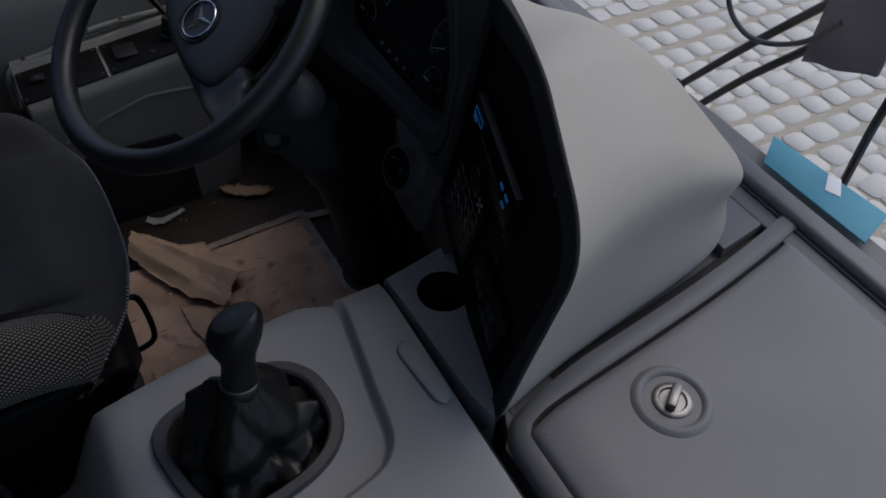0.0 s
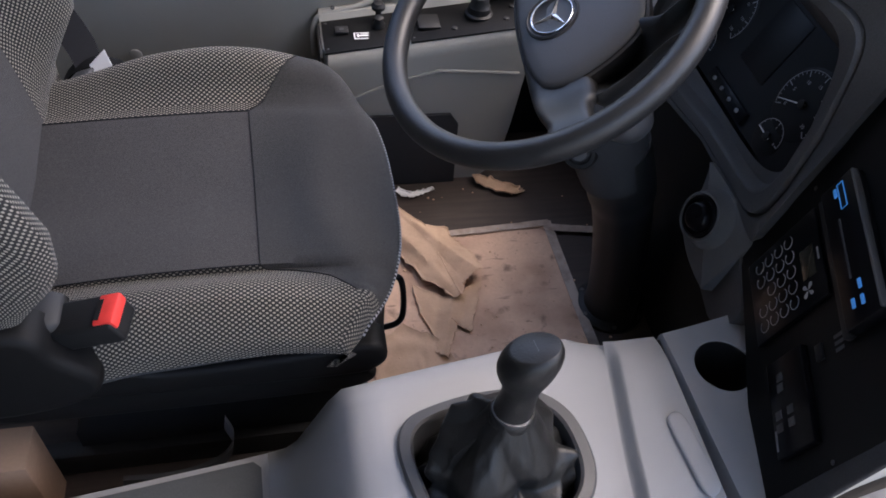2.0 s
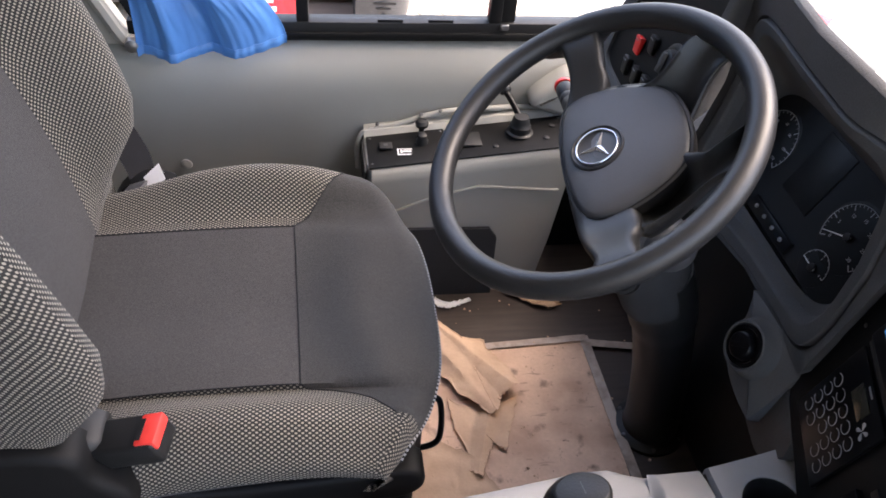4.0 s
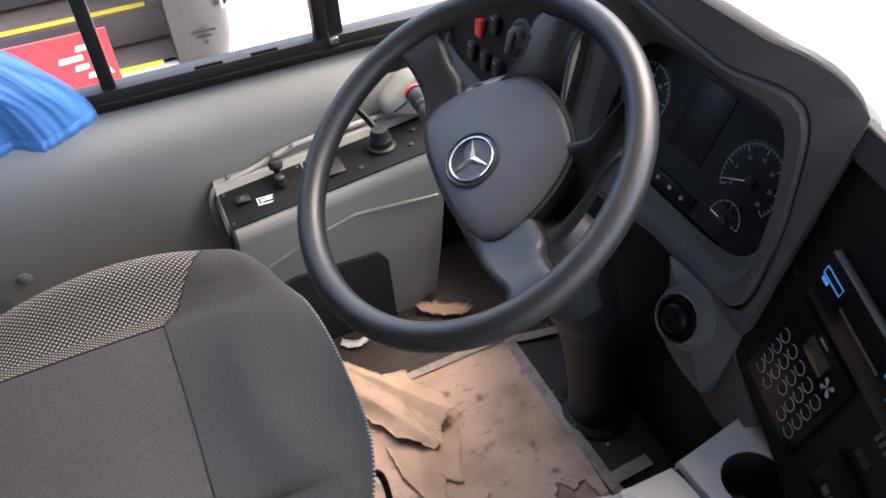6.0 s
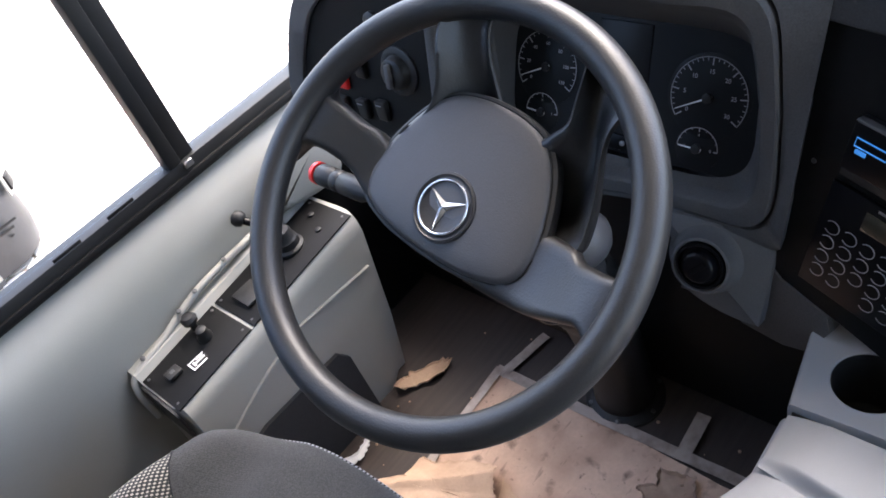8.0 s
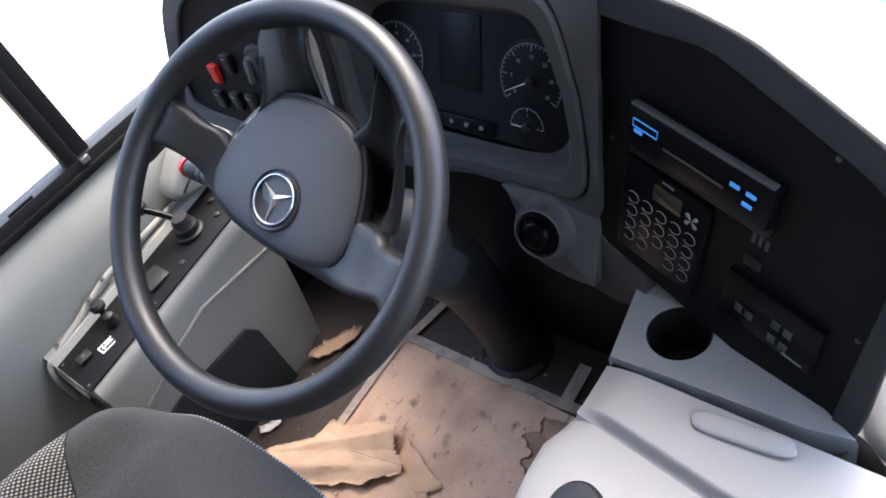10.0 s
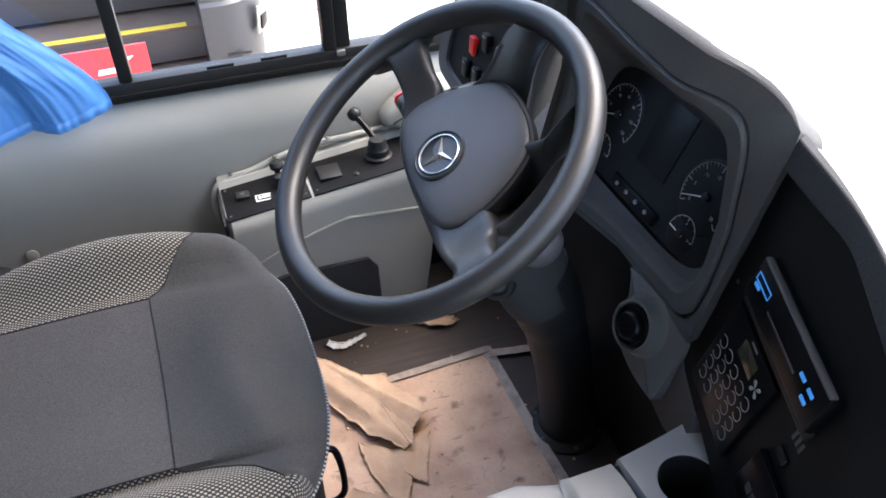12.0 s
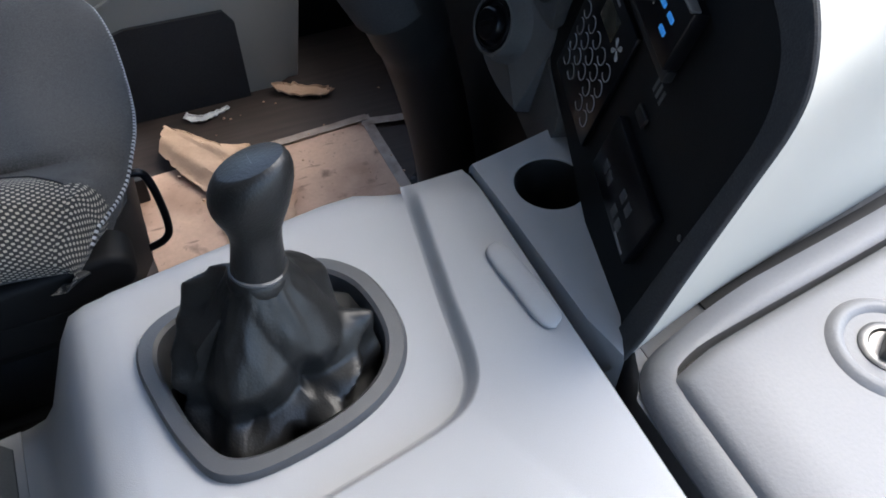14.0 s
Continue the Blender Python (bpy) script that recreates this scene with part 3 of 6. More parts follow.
def gauge(parent, y, w, r, a0, a1, ticks, sub, words, size, hand):
    d = part("dial", lathe(on_dials(y, w, 0.0006), CN, [(r * 1.12, 0), (r * 1.12, 0.0016), (r * 1.06, 0.0022)], 40), "dial", parent)
    arc = bmesh.new()
    total = ticks * sub
    for i in range(total + 1):
        a = radians(a0 + (a1 - a0) * i / total)
        t = Vector((0, -math.cos(a), 0)) + CU * math.sin(a)
        s = CN.cross(t).normalized()
        big = i % sub == 0
        ra, wd = (r * 0.82, 0.0007) if big else (r * 0.93, 0.0004)
        c = on_dials(y, w, 0.0029)
        add(arc, prism([c + t * ra - s * wd, c + t * ra + s * wd, c + t * r + s * wd, c + t * r - s * wd], CN, 0.0003))
    part("scale_ticks", arc, "tick", d)
    rim = [on_dials(y, w, 0.0031) + (Vector((0, -math.cos(radians(a)), 0)) + CU * math.sin(radians(a))) * r * 1.02
           for a in [a0 + (a1 - a0) * k / 30 for k in range(31)]]
    part("scale_arc", tube(rim, 0.0005, 5), "tick", d)
    for k, t in enumerate(words):
        a = radians(a0 + (a1 - a0) * k / (len(words) - 1))
        c = on_dials(y, w, 0.0028) + (Vector((0, -math.cos(a), 0)) + CU * math.sin(a)) * r * 0.66
        text_part("numeral", t, axes(c, (0, -1, 0), CU, CN), size * 0.85, "tick", d)
    needle(d, y, w, hand, r * 0.92)
    return d


def dashboard():
    d = thing("dashboard", (1.2, 0.5, 0.4), "charcoal bus dashboard with round gauges and black radio fascia", "dashboard")
    # binnacle round the gauges
    plane = lambda y, z: 1.168 + (z - 0.626) * 0.4467
    deep = lambda z: smoothstep(0.46, 0.50, z)
    loops = [
        loop_yz(0.581, 0.640, 0.200, 0.130, 14, lambda y, z: face_x(y, 0.7) + 0.10),
        loop_yz(0.581, 0.682, 0.2200, 0.1945, 10, lambda y, z: face_x(y, z) + 0.014),
        loop_yz(0.581, 0.682, 0.2190, 0.1935, 10, lambda y, z: face_x(y, z) + 0.003),
        loop_yz(0.581, 0.681, 0.216, 0.1905, 10, face_x),
        loop_yz(0.580, 0.660, 0.1990, 0.1630, 7, face_x),
        loop_yz(0.580, 0.660, 0.1980, 0.1620, 7, lambda y, z: face_x(y, z) + 0.002 * deep(z)),
        loop_yz(0.580, 0.660, 0.1975, 0.1615, 7, lambda y, z: face_x(y, z) + 0.009 * deep(z)),
        loop_yz(0.580, 0.660, 0.1950, 0.1590, 7, lambda y, z: face_x(y, z) + 0.009 * deep(z)),
        loop_yz(0.580, 0.660, 0.1945, 0.1585, 7, lambda y, z: face_x(y, z) - 0.001 * deep(z)),
        loop_yz(0.580, 0.660, 0.1925, 0.1565, 7, lambda y, z: face_x(y, z) - 0.0045 * deep(z)),
        loop_yz(0.581, 0.662, 0.1790, 0.1430, 6, lambda y, z: face_x(y, z) - 0.0045),
        loop_yz(0.581, 0.662, 0.1765, 0.1405, 6, lambda y, z: face_x(y, z) - 0.0035),
        loop_yz(0.581, 0.662, 0.1745, 0.1385, 6, lambda y, z: face_x(y, z) + 0.001),
        loop_yz(0.584, 0.656, 0.1690, 0.1290, 6, lambda y, z: face_x(y, z) + 0.014),
        loop_yz(0.598, 0.619, 0.172, 0.079, 5, lambda y, z: plane(y, z) - 0.004),
    ]
    def to_fascia(p, share):
        """Bring the right end of the hood back to the edge of the radio fascia."""
        v = min(0.234, max(-0.07, (p[2] - 0.578) / 0.975))
        q = on_fascia(0.119 + 0.093 * (v + 0.086), v, 0.002)
        q.z = min(p[2], 0.815)
        return Vector(p).lerp(q, share * min(1.0, max(0.0, (0.485 - p[1]) / 0.120)) ** 1.9)

    loops = [[to_fascia(p, (0.0, 1.0, 1.0, 0.97)[k]) if k < 4 else p for p in r] for k, r in enumerate(loops)]
    part("binnacle", loft(loops[:-1], cap0=True, cap1=False), "dash", d)
    part("recess", loft(loops[-2:], cap0=False, cap1=False), "dash", d)
    c = [on_dials(y, w) for y, w in ((0.425, -0.09), (0.775, -0.09), (0.775, 0.083), (0.425, 0.083))]
    plate = part("gauge_plate", prism(c, CN, 0.002), "dial", d)
    gauge(plate, 0.489, 0.0, 0.046, 215, -35, 6, 5, ("0", "5", "10", "15", "20", "25", "30"), 0.0085, 206)
    gauge(plate, 0.718, 0.0, 0.046, 215, -35, 6, 4, ("0", "20", "40", "60", "80", "100", "120"), 0.0075, 203)
    gauge(plate, 0.494, -0.062, 0.025, 180, 0, 2, 4, ("0", "4", "8"), 0.006, 178)
    gauge(plate, 0.722, -0.062, 0.025, 180, 0, 2, 4, ("0", "½", "1"), 0.006, 175)
    scr = [on_dials(y, w, 0.002) for y, w in ((0.568, -0.03), (0.640, -0.03), (0.640, 0.072), (0.568, 0.072))]
    part("trip_display", prism(scr, CN, 0.002, 0.001), "dial", d)
    strip = [on_dials(y, w, 0.002) for y, w in ((0.545, -0.086), (0.66, -0.086), (0.66, -0.066), (0.545, -0.066))]
    strip = part("button_strip", prism(strip, CN, 0.006, 0.002), "gloss", d)
    for k in range(4):
        part("button", lathe(on_dials(0.565 + 0.026 * k, -0.076, 0.008), CN, [(0.0035, 0), (0.0035, 0.002), (0.002, 0.003)], 10), "dim", strip)
    # left wing with the switches
    px = lambda y, z: 1.03 + (z - 0.641) * 0.247
    edge = [(1.118, 0.60), (1.106, 0.66), (1.062, 0.75), (0.965, 0.822), (0.88, 0.850), (0.800, 0.868), (0.785, 0.80), (0.785, 0.66), (0.79, 0.56), (0.84, 0.545), (0.97, 0.545), (1.09, 0.555)]
    hole = [(1.078, 0.60), (1.070, 0.655), (1.022, 0.738), (0.935, 0.788), (0.868, 0.812), (0.815, 0.822), (0.802, 0.785), (0.802, 0.66), (0.806, 0.58), (0.85, 0.568), (0.965, 0.568), (1.06, 0.574)]
    edge, hole = [[(p.y, p.z) for p in loop_points([(0, y, z) for y, z in pts], 6)] for pts in (edge, hole)]

    def wing_ring(pts, dx, k=1.0):
        return [(px(y, z) + dx, 0.945 + (y - 0.945) * k, 0.70 + (z - 0.70) * k) for y, z in pts]
    wl = [wing_ring(edge, 0.10, 0.70), wing_ring(edge, 0.012), wing_ring(edge, 0.002, 0.995), wing_ring(edge, -0.002, 0.975), wing_ring(hole, -0.003, 1.03), wing_ring(hole, -0.001), wing_ring(hole, 0.008)]
    part("switch_wing", loft(wl, cap1=False), "dash", d)
    sp = part("switch_panel", loft([wing_ring(hole, 0.014, 1.0), wing_ring(hole, 0.005, 0.999)]), "panel", d)
    sx, su, sn = Vector((0, -1, 0)), Vector((0.24, 0, 0.97)), Vector((-0.97, 0, 0.24))

    def switch(y, z, mat, w=0.020, h=0.032):
        bm = box(-w / 2, w / 2, -h / 2, h / 2, 0, 0.010, 0.003)
        for v in bm.verts:
            if v.co.z > 0.006:
                v.co.z += 0.006 * v.co.y / h
        moved(bm, axes((px(y, z) + 0.005, y, z), sx, su, sn))
        s = part("rocker_switch", bm, mat, sp, "red hazard rocker switch" if mat == "red" else "")
        bar = moved(box(-w * 0.28, w * 0.28, h * 0.28, h * 0.33, 0.0125, 0.0130), axes((px(y, z) + 0.005, y, z), sx, su, sn))
        part("switch_mark", bar, "dim", s)

    switch(0.982, 0.645, "red")
    for y, z in ((0.938, 0.668), (0.990, 0.603), (0.945, 0.607), (0.905, 0.612)):
        switch(y, z, "black")
    k = Vector((px(0.862, 0.674) + 0.005, 0.862, 0.674))
    kn = part("light_switch", lathe(k, sn, [(0.034, 0), (0.034, 0.003), (0.029, 0.005), (0.024, 0.005), (0.021, 0.016), (0.018, 0.018)], 32), "black", sp)
    part("grip", moved(box(-0.004, 0.004, -0.017, 0.017, 0.018, 0.026, 0.002), axes(k, sx, su, sn)), "slate", kn)
    k2 = Vector((px(0.900, 0.735) + 0.005, 0.900, 0.735))
    part("dimmer_wheel", lathe(k2, sn, [(0.014, 0), (0.014, 0.006), (0.010, 0.009)], 20), "black", sp)

    # lower dash under the gauges
    def low(u, v):
        y = 0.398 + 0.415 * u
        drop = 0.0
        return (1.140 - 0.05 * smoothstep(0.2, 0.9, u) + 0.06 * v, y, 0.492 - (0.035 + drop) * v)
    part("lower_cover", sheet(low, 28, 14, 0.006), "rim", d)
    kn = Vector((-0.917, -0.08, 0.40)).normalized()
    corner = loop_points([(1.0935, 0.526, 0.4995), (1.099, 0.46, 0.4990), (1.1055, 0.3840, 0.4965), (1.106, 0.3795, 0.490), (1.082, 0.3805, 0.44), (1.060, 0.3830, 0.393), (1.0565, 0.3885, 0.386), (1.052, 0.43, 0.392), (1.054, 0.468, 0.404), (1.058, 0.489, 0.420), (1.066, 0.499, 0.440), (1.082, 0.507, 0.466), (1.088, 0.520, 0.488)], 3)
    corner = [p - kn * (p - Vector((1.106, 0.38, 0.493))).dot(kn) for p in corner]
    pod = part("knob_panel", prism([p - kn * 0.06 for p in corner], kn, 0.06, 0.004, 2), "pod", d)
    face = Vector((1.060, 0.456, 0.461))
    part("knob_bezel", lathe(face, kn, [(0.052, -0.030), (0.044, -0.022), (0.0395, -0.014), (0.0375, -0.004), (0.0362, 0.0), (0.0335, 0.001), (0.0315, -0.002), (0.031, -0.012)], 44), "pod", pod)
    kb = part("rotary_switch", lathe(face, kn, [(0.0318, -0.014), (0.0312, -0.002), (0.0295, 0.0012), (0.0265, 0.001), (0.0245, -0.002), (0.0215, -0.002), (0.0195, 0.007), (0.0165, 0.0095), (0.010, 0.0102)], 40), "gloss", pod)
    ax, ay, az = frame_of(kn)
    part("grip", moved(box(-0.004, 0.004, -0.013, 0.013, 0.006, 0.011, 0.002), axes(face, ax, ay, az)), "gloss", kb)
    skirt = [on_fascia(u, v, -0.011) for u, v in ((0.150, -0.110), (0.114, -0.128), (0.049, -0.134), (0.040, -0.152), (0.050, -0.200), (0.085, -0.220), (0.145, -0.235))]
    part("lower_skirt", prism(skirt, -FN, 0.02, 0.002), "dash", d)
    # bracket and key below it
    part("bracket", box(1.070, 1.105, 0.468, 0.492, 0.394, 0.397, 0.001), "slate", d)
    # black radio fascia
    out = [on_fascia(u, v, -0.014) for u, v in BAND_IN + [(-0.200, -0.157), (-0.089, -0.147), (0.037, -0.134), (0.145, -0.129), (0.150, -0.05), (0.160, 0.08), (0.168, 0.16)]]
    fas = part("fascia_panel", prism(out, -FN, 0.006), "panel", d)
    strip = []
    for h, blend in ((-0.0135, 0.0), (-0.0110, 0.0), (-0.0095, 0.03), (-0.0086, 0.09), (-0.0085, 0.12), (-0.0085, 0.5), (-0.0085, 0.9), (-0.0088, 0.94), (-0.0105, 1.0), (-0.015, 1.0)):
        strip.append([on_fascia(a[0] + (b[0] - a[0]) * blend, a[1] + (b[1] - a[1]) * blend, h + (0.0095 if h > -0.0125 else 0.0) * smoothstep(0.02, 0.15, a[0])) for a, b in zip(BAND_OUT, BAND_IN)])
    rings = [curve_points(r, 4) for r in strip]
    part("fascia_rim", loft(rings, closed=False), "rim", d, angle=25)
    for u, v in ((-0.202, -0.007), (0.124, 0.041), (-0.159, -0.141), (-0.125, 0.172), (0.107, 0.198)):
        part("screw", lathe(on_fascia(u, v, -0.014), FN, [(0.003, 0), (0.003, 0.001), (0.0015, 0.0014)], 10), "ring", fas)

    def on_face(name, u0, u1, v0, v1, h0, h1, mat, parent, bev=0.001):
        bm = moved(box(u0, u1, v0, v1, h0, h1, bev), axes(FO, FD, FU, FN))
        return part(name, bm, mat, parent)

    # number pad
    pad = on_face("key_pad", -0.024, 0.096, -0.104, 0.038, -0.014, -0.008, "gloss", d, 0.002)
    on_face("display", 0.012, 0.052, 0.001, 0.025, -0.008, -0.007, "lcd", pad, 0.0003)
    on_face("name_bar", 0.026, 0.042, 0.0305, 0.0335, -0.008, -0.0076, "dim", pad, 0)
    for c in range(5):
        for r in range(4):
            if r == 3 and c == 2:
                continue
            u, v = 0.0785 - 0.0208 * c, -0.016 - 0.0206 * r - 0.0012 * c
            pts = [on_fascia(u, v, -0.0072) + (FD * math.cos(a) + FU * math.sin(a)) * 0.0082 for a in [radians(40 + 280 * k / 20) for k in range(21)]]
            part("key_ring", tube(pts, 0.0006, 5), "dim", pad)
    for k in range(4):
        a = radians(45 + 90 * k)
        t = FD * math.cos(a) + FU * math.sin(a)
        s = FN.cross(t)
        p = on_fascia(-0.003, 0.0065, -0.0075)
        part("arrow_key", prism([p + t * 0.0012, p + t * 0.0080 + s * 0.0026, p + t * 0.0105 + s * 0.0012, p + t * 0.0105 - s * 0.0012, p + t * 0.0080 - s * 0.0026], FN, 0.0012), "console", pad)
    # car radio
    rad = on_face("car_radio", -0.090, 0.091, 0.063, 0.120, -0.014, 0.002, "gloss", d, 0.003)
    # lighter grey strip paints the highlight along the radio's upper edge
    on_face("top_highlight", -0.088, 0.089, 0.1175, 0.1215, -0.006, 0.0034, "slate", rad, 0.002)
    on_face("slot", -0.036, 0.041, 0.0845, 0.0878, 0.0015, 0.0028, "ring", rad, 0.0005)
    for u, v in ((0.075, 0.0885), (-0.048, 0.097), (-0.067, 0.097), (-0.065, 0.083)):
        on_face("lit_key", u - 0.0058, u + 0.0058, v - 0.0025, v + 0.0025, 0.0015, 0.0036, "blue", rad, 0.001)
    lf = [on_fascia(u, v, 0.0028) for u, v in ((0.083, 0.0935), (0.050, 0.0935), (0.050, 0.103), (0.083, 0.103))]
    part("display_outline", tube(lf, 0.0008, 5, True), "blue", rad)
    on_face("lower_lip", -0.090, 0.091, 0.050, 0.0625, -0.014, -0.004, "black", rad, 0.002)
    # dark display module
    mod = on_face("display_module", -0.177, -0.060, -0.086, -0.018, -0.014, -0.004, "gloss", d, 0.002)
    for u, v in ((-0.084, -0.062), (-0.097, -0.063), (-0.128, -0.050), (-0.143, -0.050), (-0.128, -0.072), (-0.143, -0.073)):
        on_face("soft_key", u - 0.005, u + 0.005, v - 0.006, v + 0.006, -0.004, -0.003, "ring", mod, 0.0005)
    on_face("name_bar", -0.168, -0.144, -0.083, -0.080, -0.004, -0.0035, "dim", mod, 0)
    for k in range(3):
        on_face("pictogram", -0.075 - 0.008 * k, -0.071 - 0.008 * k, 0.026, 0.040, -0.014, -0.0135, "ring", fas, 0)
    on_face("usb_socket", -0.090, -0.070, -0.004, 0.008, -0.014, -0.010, "black", fas, 0.001)
    return d


dashboard()


def along(table, x):
    for (a, b), (c, e) in zip(table, table[1:]):
        if x <= c:
            return b + (e - b) * max(0.0, (x - a) / (c - a))
    return table[-1][1]


SHELL_H = [(0.9, 1.0), (1.14, 1.0), (1.20, 0.975), (1.26, 0.92), (1.32, 0.82), (1.38, 0.70), (1.44, 0.56), (1.50, 0.40), (1.54, 0.27), (1.57, 0.14)]
SHELL_Y = [(0.96, 0.012), (1.0, 0.022), (1.11, 0.052), (1.22, 0.072), (1.343, 0.092), (1.425, 0.108), (1.483, 0.138), (1.533, 0.186), (1.57, 0.25)]


def dash_shell():
    """Pale nose of the dashboard that runs forward to the windscreen."""
    d = thing("dash_shell", (1.3, 0.2, 0.395), "pale grey moulded dashboard nose beside the windscreen", "dashboard cover")
    inset = [(a + (b - a) * 0.03, c + (e - c) * (0.03 + 0.55 * smoothstep(0.0, 0.10, a))) for (a, c), (b, e) in zip(BAND_OUT, BAND_IN)]
    base = [Vector((1.19, 0.54, 0.74))] + [Vector(p) for p in curve_points([on_fascia(u, v, -0.0118) for u, v in inset], 5)]
    base.append(Vector((0.955, 0.035, 0.36)))
    rings = []
    for k in range(33):
        s = k / 32
        ring = []
        for p in base:
            x = p.x + (1.57 - p.x) * s
            left = smoothstep(0.28, 0.50, p.y)
            y = p.y + along(SHELL_Y, x) - along(SHELL_Y, p.x) + 0.05 * s * (1 - left)
            z = 0.392 + (p.z - 0.392) * along(SHELL_H, x) * (1 - 0.55 * left * smoothstep(0.0, 0.5, s))
            low = 1 - smoothstep(0.40, 0.60, p.z)
            y -= 0.05 * s * low * (1 - left)
            ring.append(Vector((x, y, z)))
        rings.append(ring)
    n = len(base)
    for _ in range(3):
        rings = [rings[0]] + [[(rings[k - 1][i] + rings[k][i] * 2 + rings[k + 1][i]) / 4 for i in range(n)] for k in range(1, 32)] + [rings[-1]]
    rings.append([(x + 0.004, y, 0.392 + (z - 0.392) * 0.5) for x, y, z in rings[-1]])
    rings.append([(x + 0.001, y, 0.391) for x, y, z in rings[-1]])
    half = n // 2 + 2
    part("top_cover", loft([r[: half + 1] for r in rings], closed=False), "shell", d, angle=75)
    part("side_cover", loft([r[half:] for r in rings], closed=False), "shell", d, angle=75)


dash_shell()


RAIL = [(0.99, 0.008), (1.02, 0.0165), (1.06, 0.026), (1.13, 0.036), (1.20, 0.045), (1.28, 0.0555), (1.36, 0.067), (1.43, 0.0785), (1.50, 0.092), (1.55, 0.103), (1.62, 0.120)]


def front_deck():
    d = thing("front_deck", (1.3, -0.2, 0.0), "pale grey deck with a textured lid and turn lock", "dashboard deck")
    part("deck", prism([(1.020, -1.2, 0.1), (1.60, -1.2, 0.1), (1.66, 1.2, 0.1), (1.30, 1.2, 0.1), (1.30, 0.375, 0.1), (1.132, 0.362, 0.1), (1.020, 0.068, 0.1)], (0, 0, 1), 0.270, 0.003), "lid", d)
    part("front_strip", box(1.566, 1.6045, -1.2, 0.30, 0.3705, 0.392, 0.002), "lid", d)
    part("corner_strip", prism([(1.47, 0.126, 0.3705), (1.5655, 0.140, 0.3705), (1.5655, 0.30, 0.3705), (1.47, 0.30, 0.3705)], (0, 0, 1), 0.0215, 0.002), "lid", d)
    line = curve_points([(1.0045, y, 0.0) for y in (-1.2, -0.6, -0.2, -0.05)] + [(1.006, -0.014, 0.0), (1.012, 0.002, 0.0), (1.025, 0.0145, 0.0)] + [(x, y, 0.0) for x, y in RAIL[2:]], 6)
    # frame round the lid: rounded towards the dashboard nose, falling off to the console seam
    high = ((-0.0120, -0.021), (-0.0110, 0.004), (-0.008, 0.0072), (0.0, 0.0088), (0.0095, 0.0086), (0.0195, 0.0062), (0.0225, -0.021))
    low = ((-0.0100, -0.021), (-0.0095, 0.0012), (-0.007, 0.0015), (0.0, 0.0), (0.008, -0.004), (0.014, -0.010), (0.0185, -0.020))
    rings, gap = [], []
    for k, p in enumerate(line):
        way = (line[min(k + 1, len(line) - 1)] - line[max(k - 1, 0)]).normalized()
        out = Vector((-way.y, way.x, 0))
        f = smoothstep(1.006, 1.16, p.x)
        rings.append([p + out * (a0 + (a1 - a0) * f) + Vector((0, 0, 0.3925 + b0 + (b1 - b0) * f)) for (a0, b0), (a1, b1) in zip(low, high)])
        wide = 0.0135 + 0.0120 * smoothstep(1.01, 1.05, p.x)
        gap.append([p - out * a + Vector((0, 0, z)) for a, z in ((wide, 0.3705), (0.0095, 0.3705), (0.0095, 0.3725), (wide, 0.3725))])
    part("edge_rail", loft(rings, closed=False), "lid", d)
    # black strip on the slot floor stands for the shade round the lid
    part("lid_gap_shade", loft(gap), "black", d)
    rear = [q for q in line if q.x > 1.10]
    strip = []
    for k, p in enumerate(rear):
        way = (rear[min(k + 1, len(rear) - 1)] - rear[max(k - 1, 0)]).normalized()
        out = Vector((-way.y, way.x, 0))
        strip.append([p + out * a + Vector((0, 0, z)) for a, z in ((0.021, 0.3705), (0.042, 0.3705), (0.042, 0.3728), (0.021, 0.3728))])
    # likewise a black strip for the shade between rail and dashboard nose
    part("nose_gap_shade", loft(strip), "black", d)
    part("seam_wall", prism([(0.986, -1.2, 0.1), (1.0195, -1.2, 0.1), (1.0195, 0.06, 0.1), (1.002, 0.02, 0.1), (0.986, 0.0, 0.1)], (0, 0, 1), 0.270), "lid", d)

    def top(u, v):
        x = 1.0175 + 0.5445 * (u ** 1.25)
        y1 = along(RAIL, x) - 0.0220
        y = y1 - (y1 + 0.62) * (v ** 1.5)
        gap = min(1.562 - x, y1 - y, y + 0.62, (x - 1.0165) * 1.4)
        rnd = math.sqrt(max(0.0, 1 - (1 - min(1.0, max(0.0, gap) / 0.011)) ** 2))
        return (x, y, 0.3935 + 0.0140 * rnd - 0.010 * max(0.0, (1.080 - x) / 0.0625) ** 2)
    lid = part("lid", sheet(top, 70, 60, 0.004), "lid", d, "textured pale lid", angle=60)
    c = (1.199, -0.060, 0.4075)
    part("turn_lock", lathe(c, (0, 0, 1), [(0.058, 0), (0.055, 0.004), (0.050, 0.008), (0.046, 0.0095), (0.042, 0.0085), (0.038, 0.004), (0.0365, 0.0012), (0.001, 0.0012)], 44), "lid", lid)
    part("lock_plate", lathe((1.199, -0.060, 0.4088), (0, 0, 1), [(0.027, 0), (0.027, 0.004), (0.024, 0.006), (0.019, 0.0058), (0.017, 0.003), (0.001, 0.003)], 32), "zinc", lid, "worn metal lock plate")
    part("wing", moved(box(-0.0065, 0.0065, -0.019, 0.019, 0, 0.016, 0.003), pose(1.199, -0.060, 0.4118, 0, 0, -55)), "zinc", lid, "worn metal turn wing")
    part("front_ledge", box(1.605, 1.645, -1.2, 1.2, 0.392, 0.414, 0.008, 3), "lid", d)
    part("ledge_groove", box(1.598, 1.6045, -1.2, 1.2, 0.3922, 0.396), "slate", d)
    return d


front_deck()


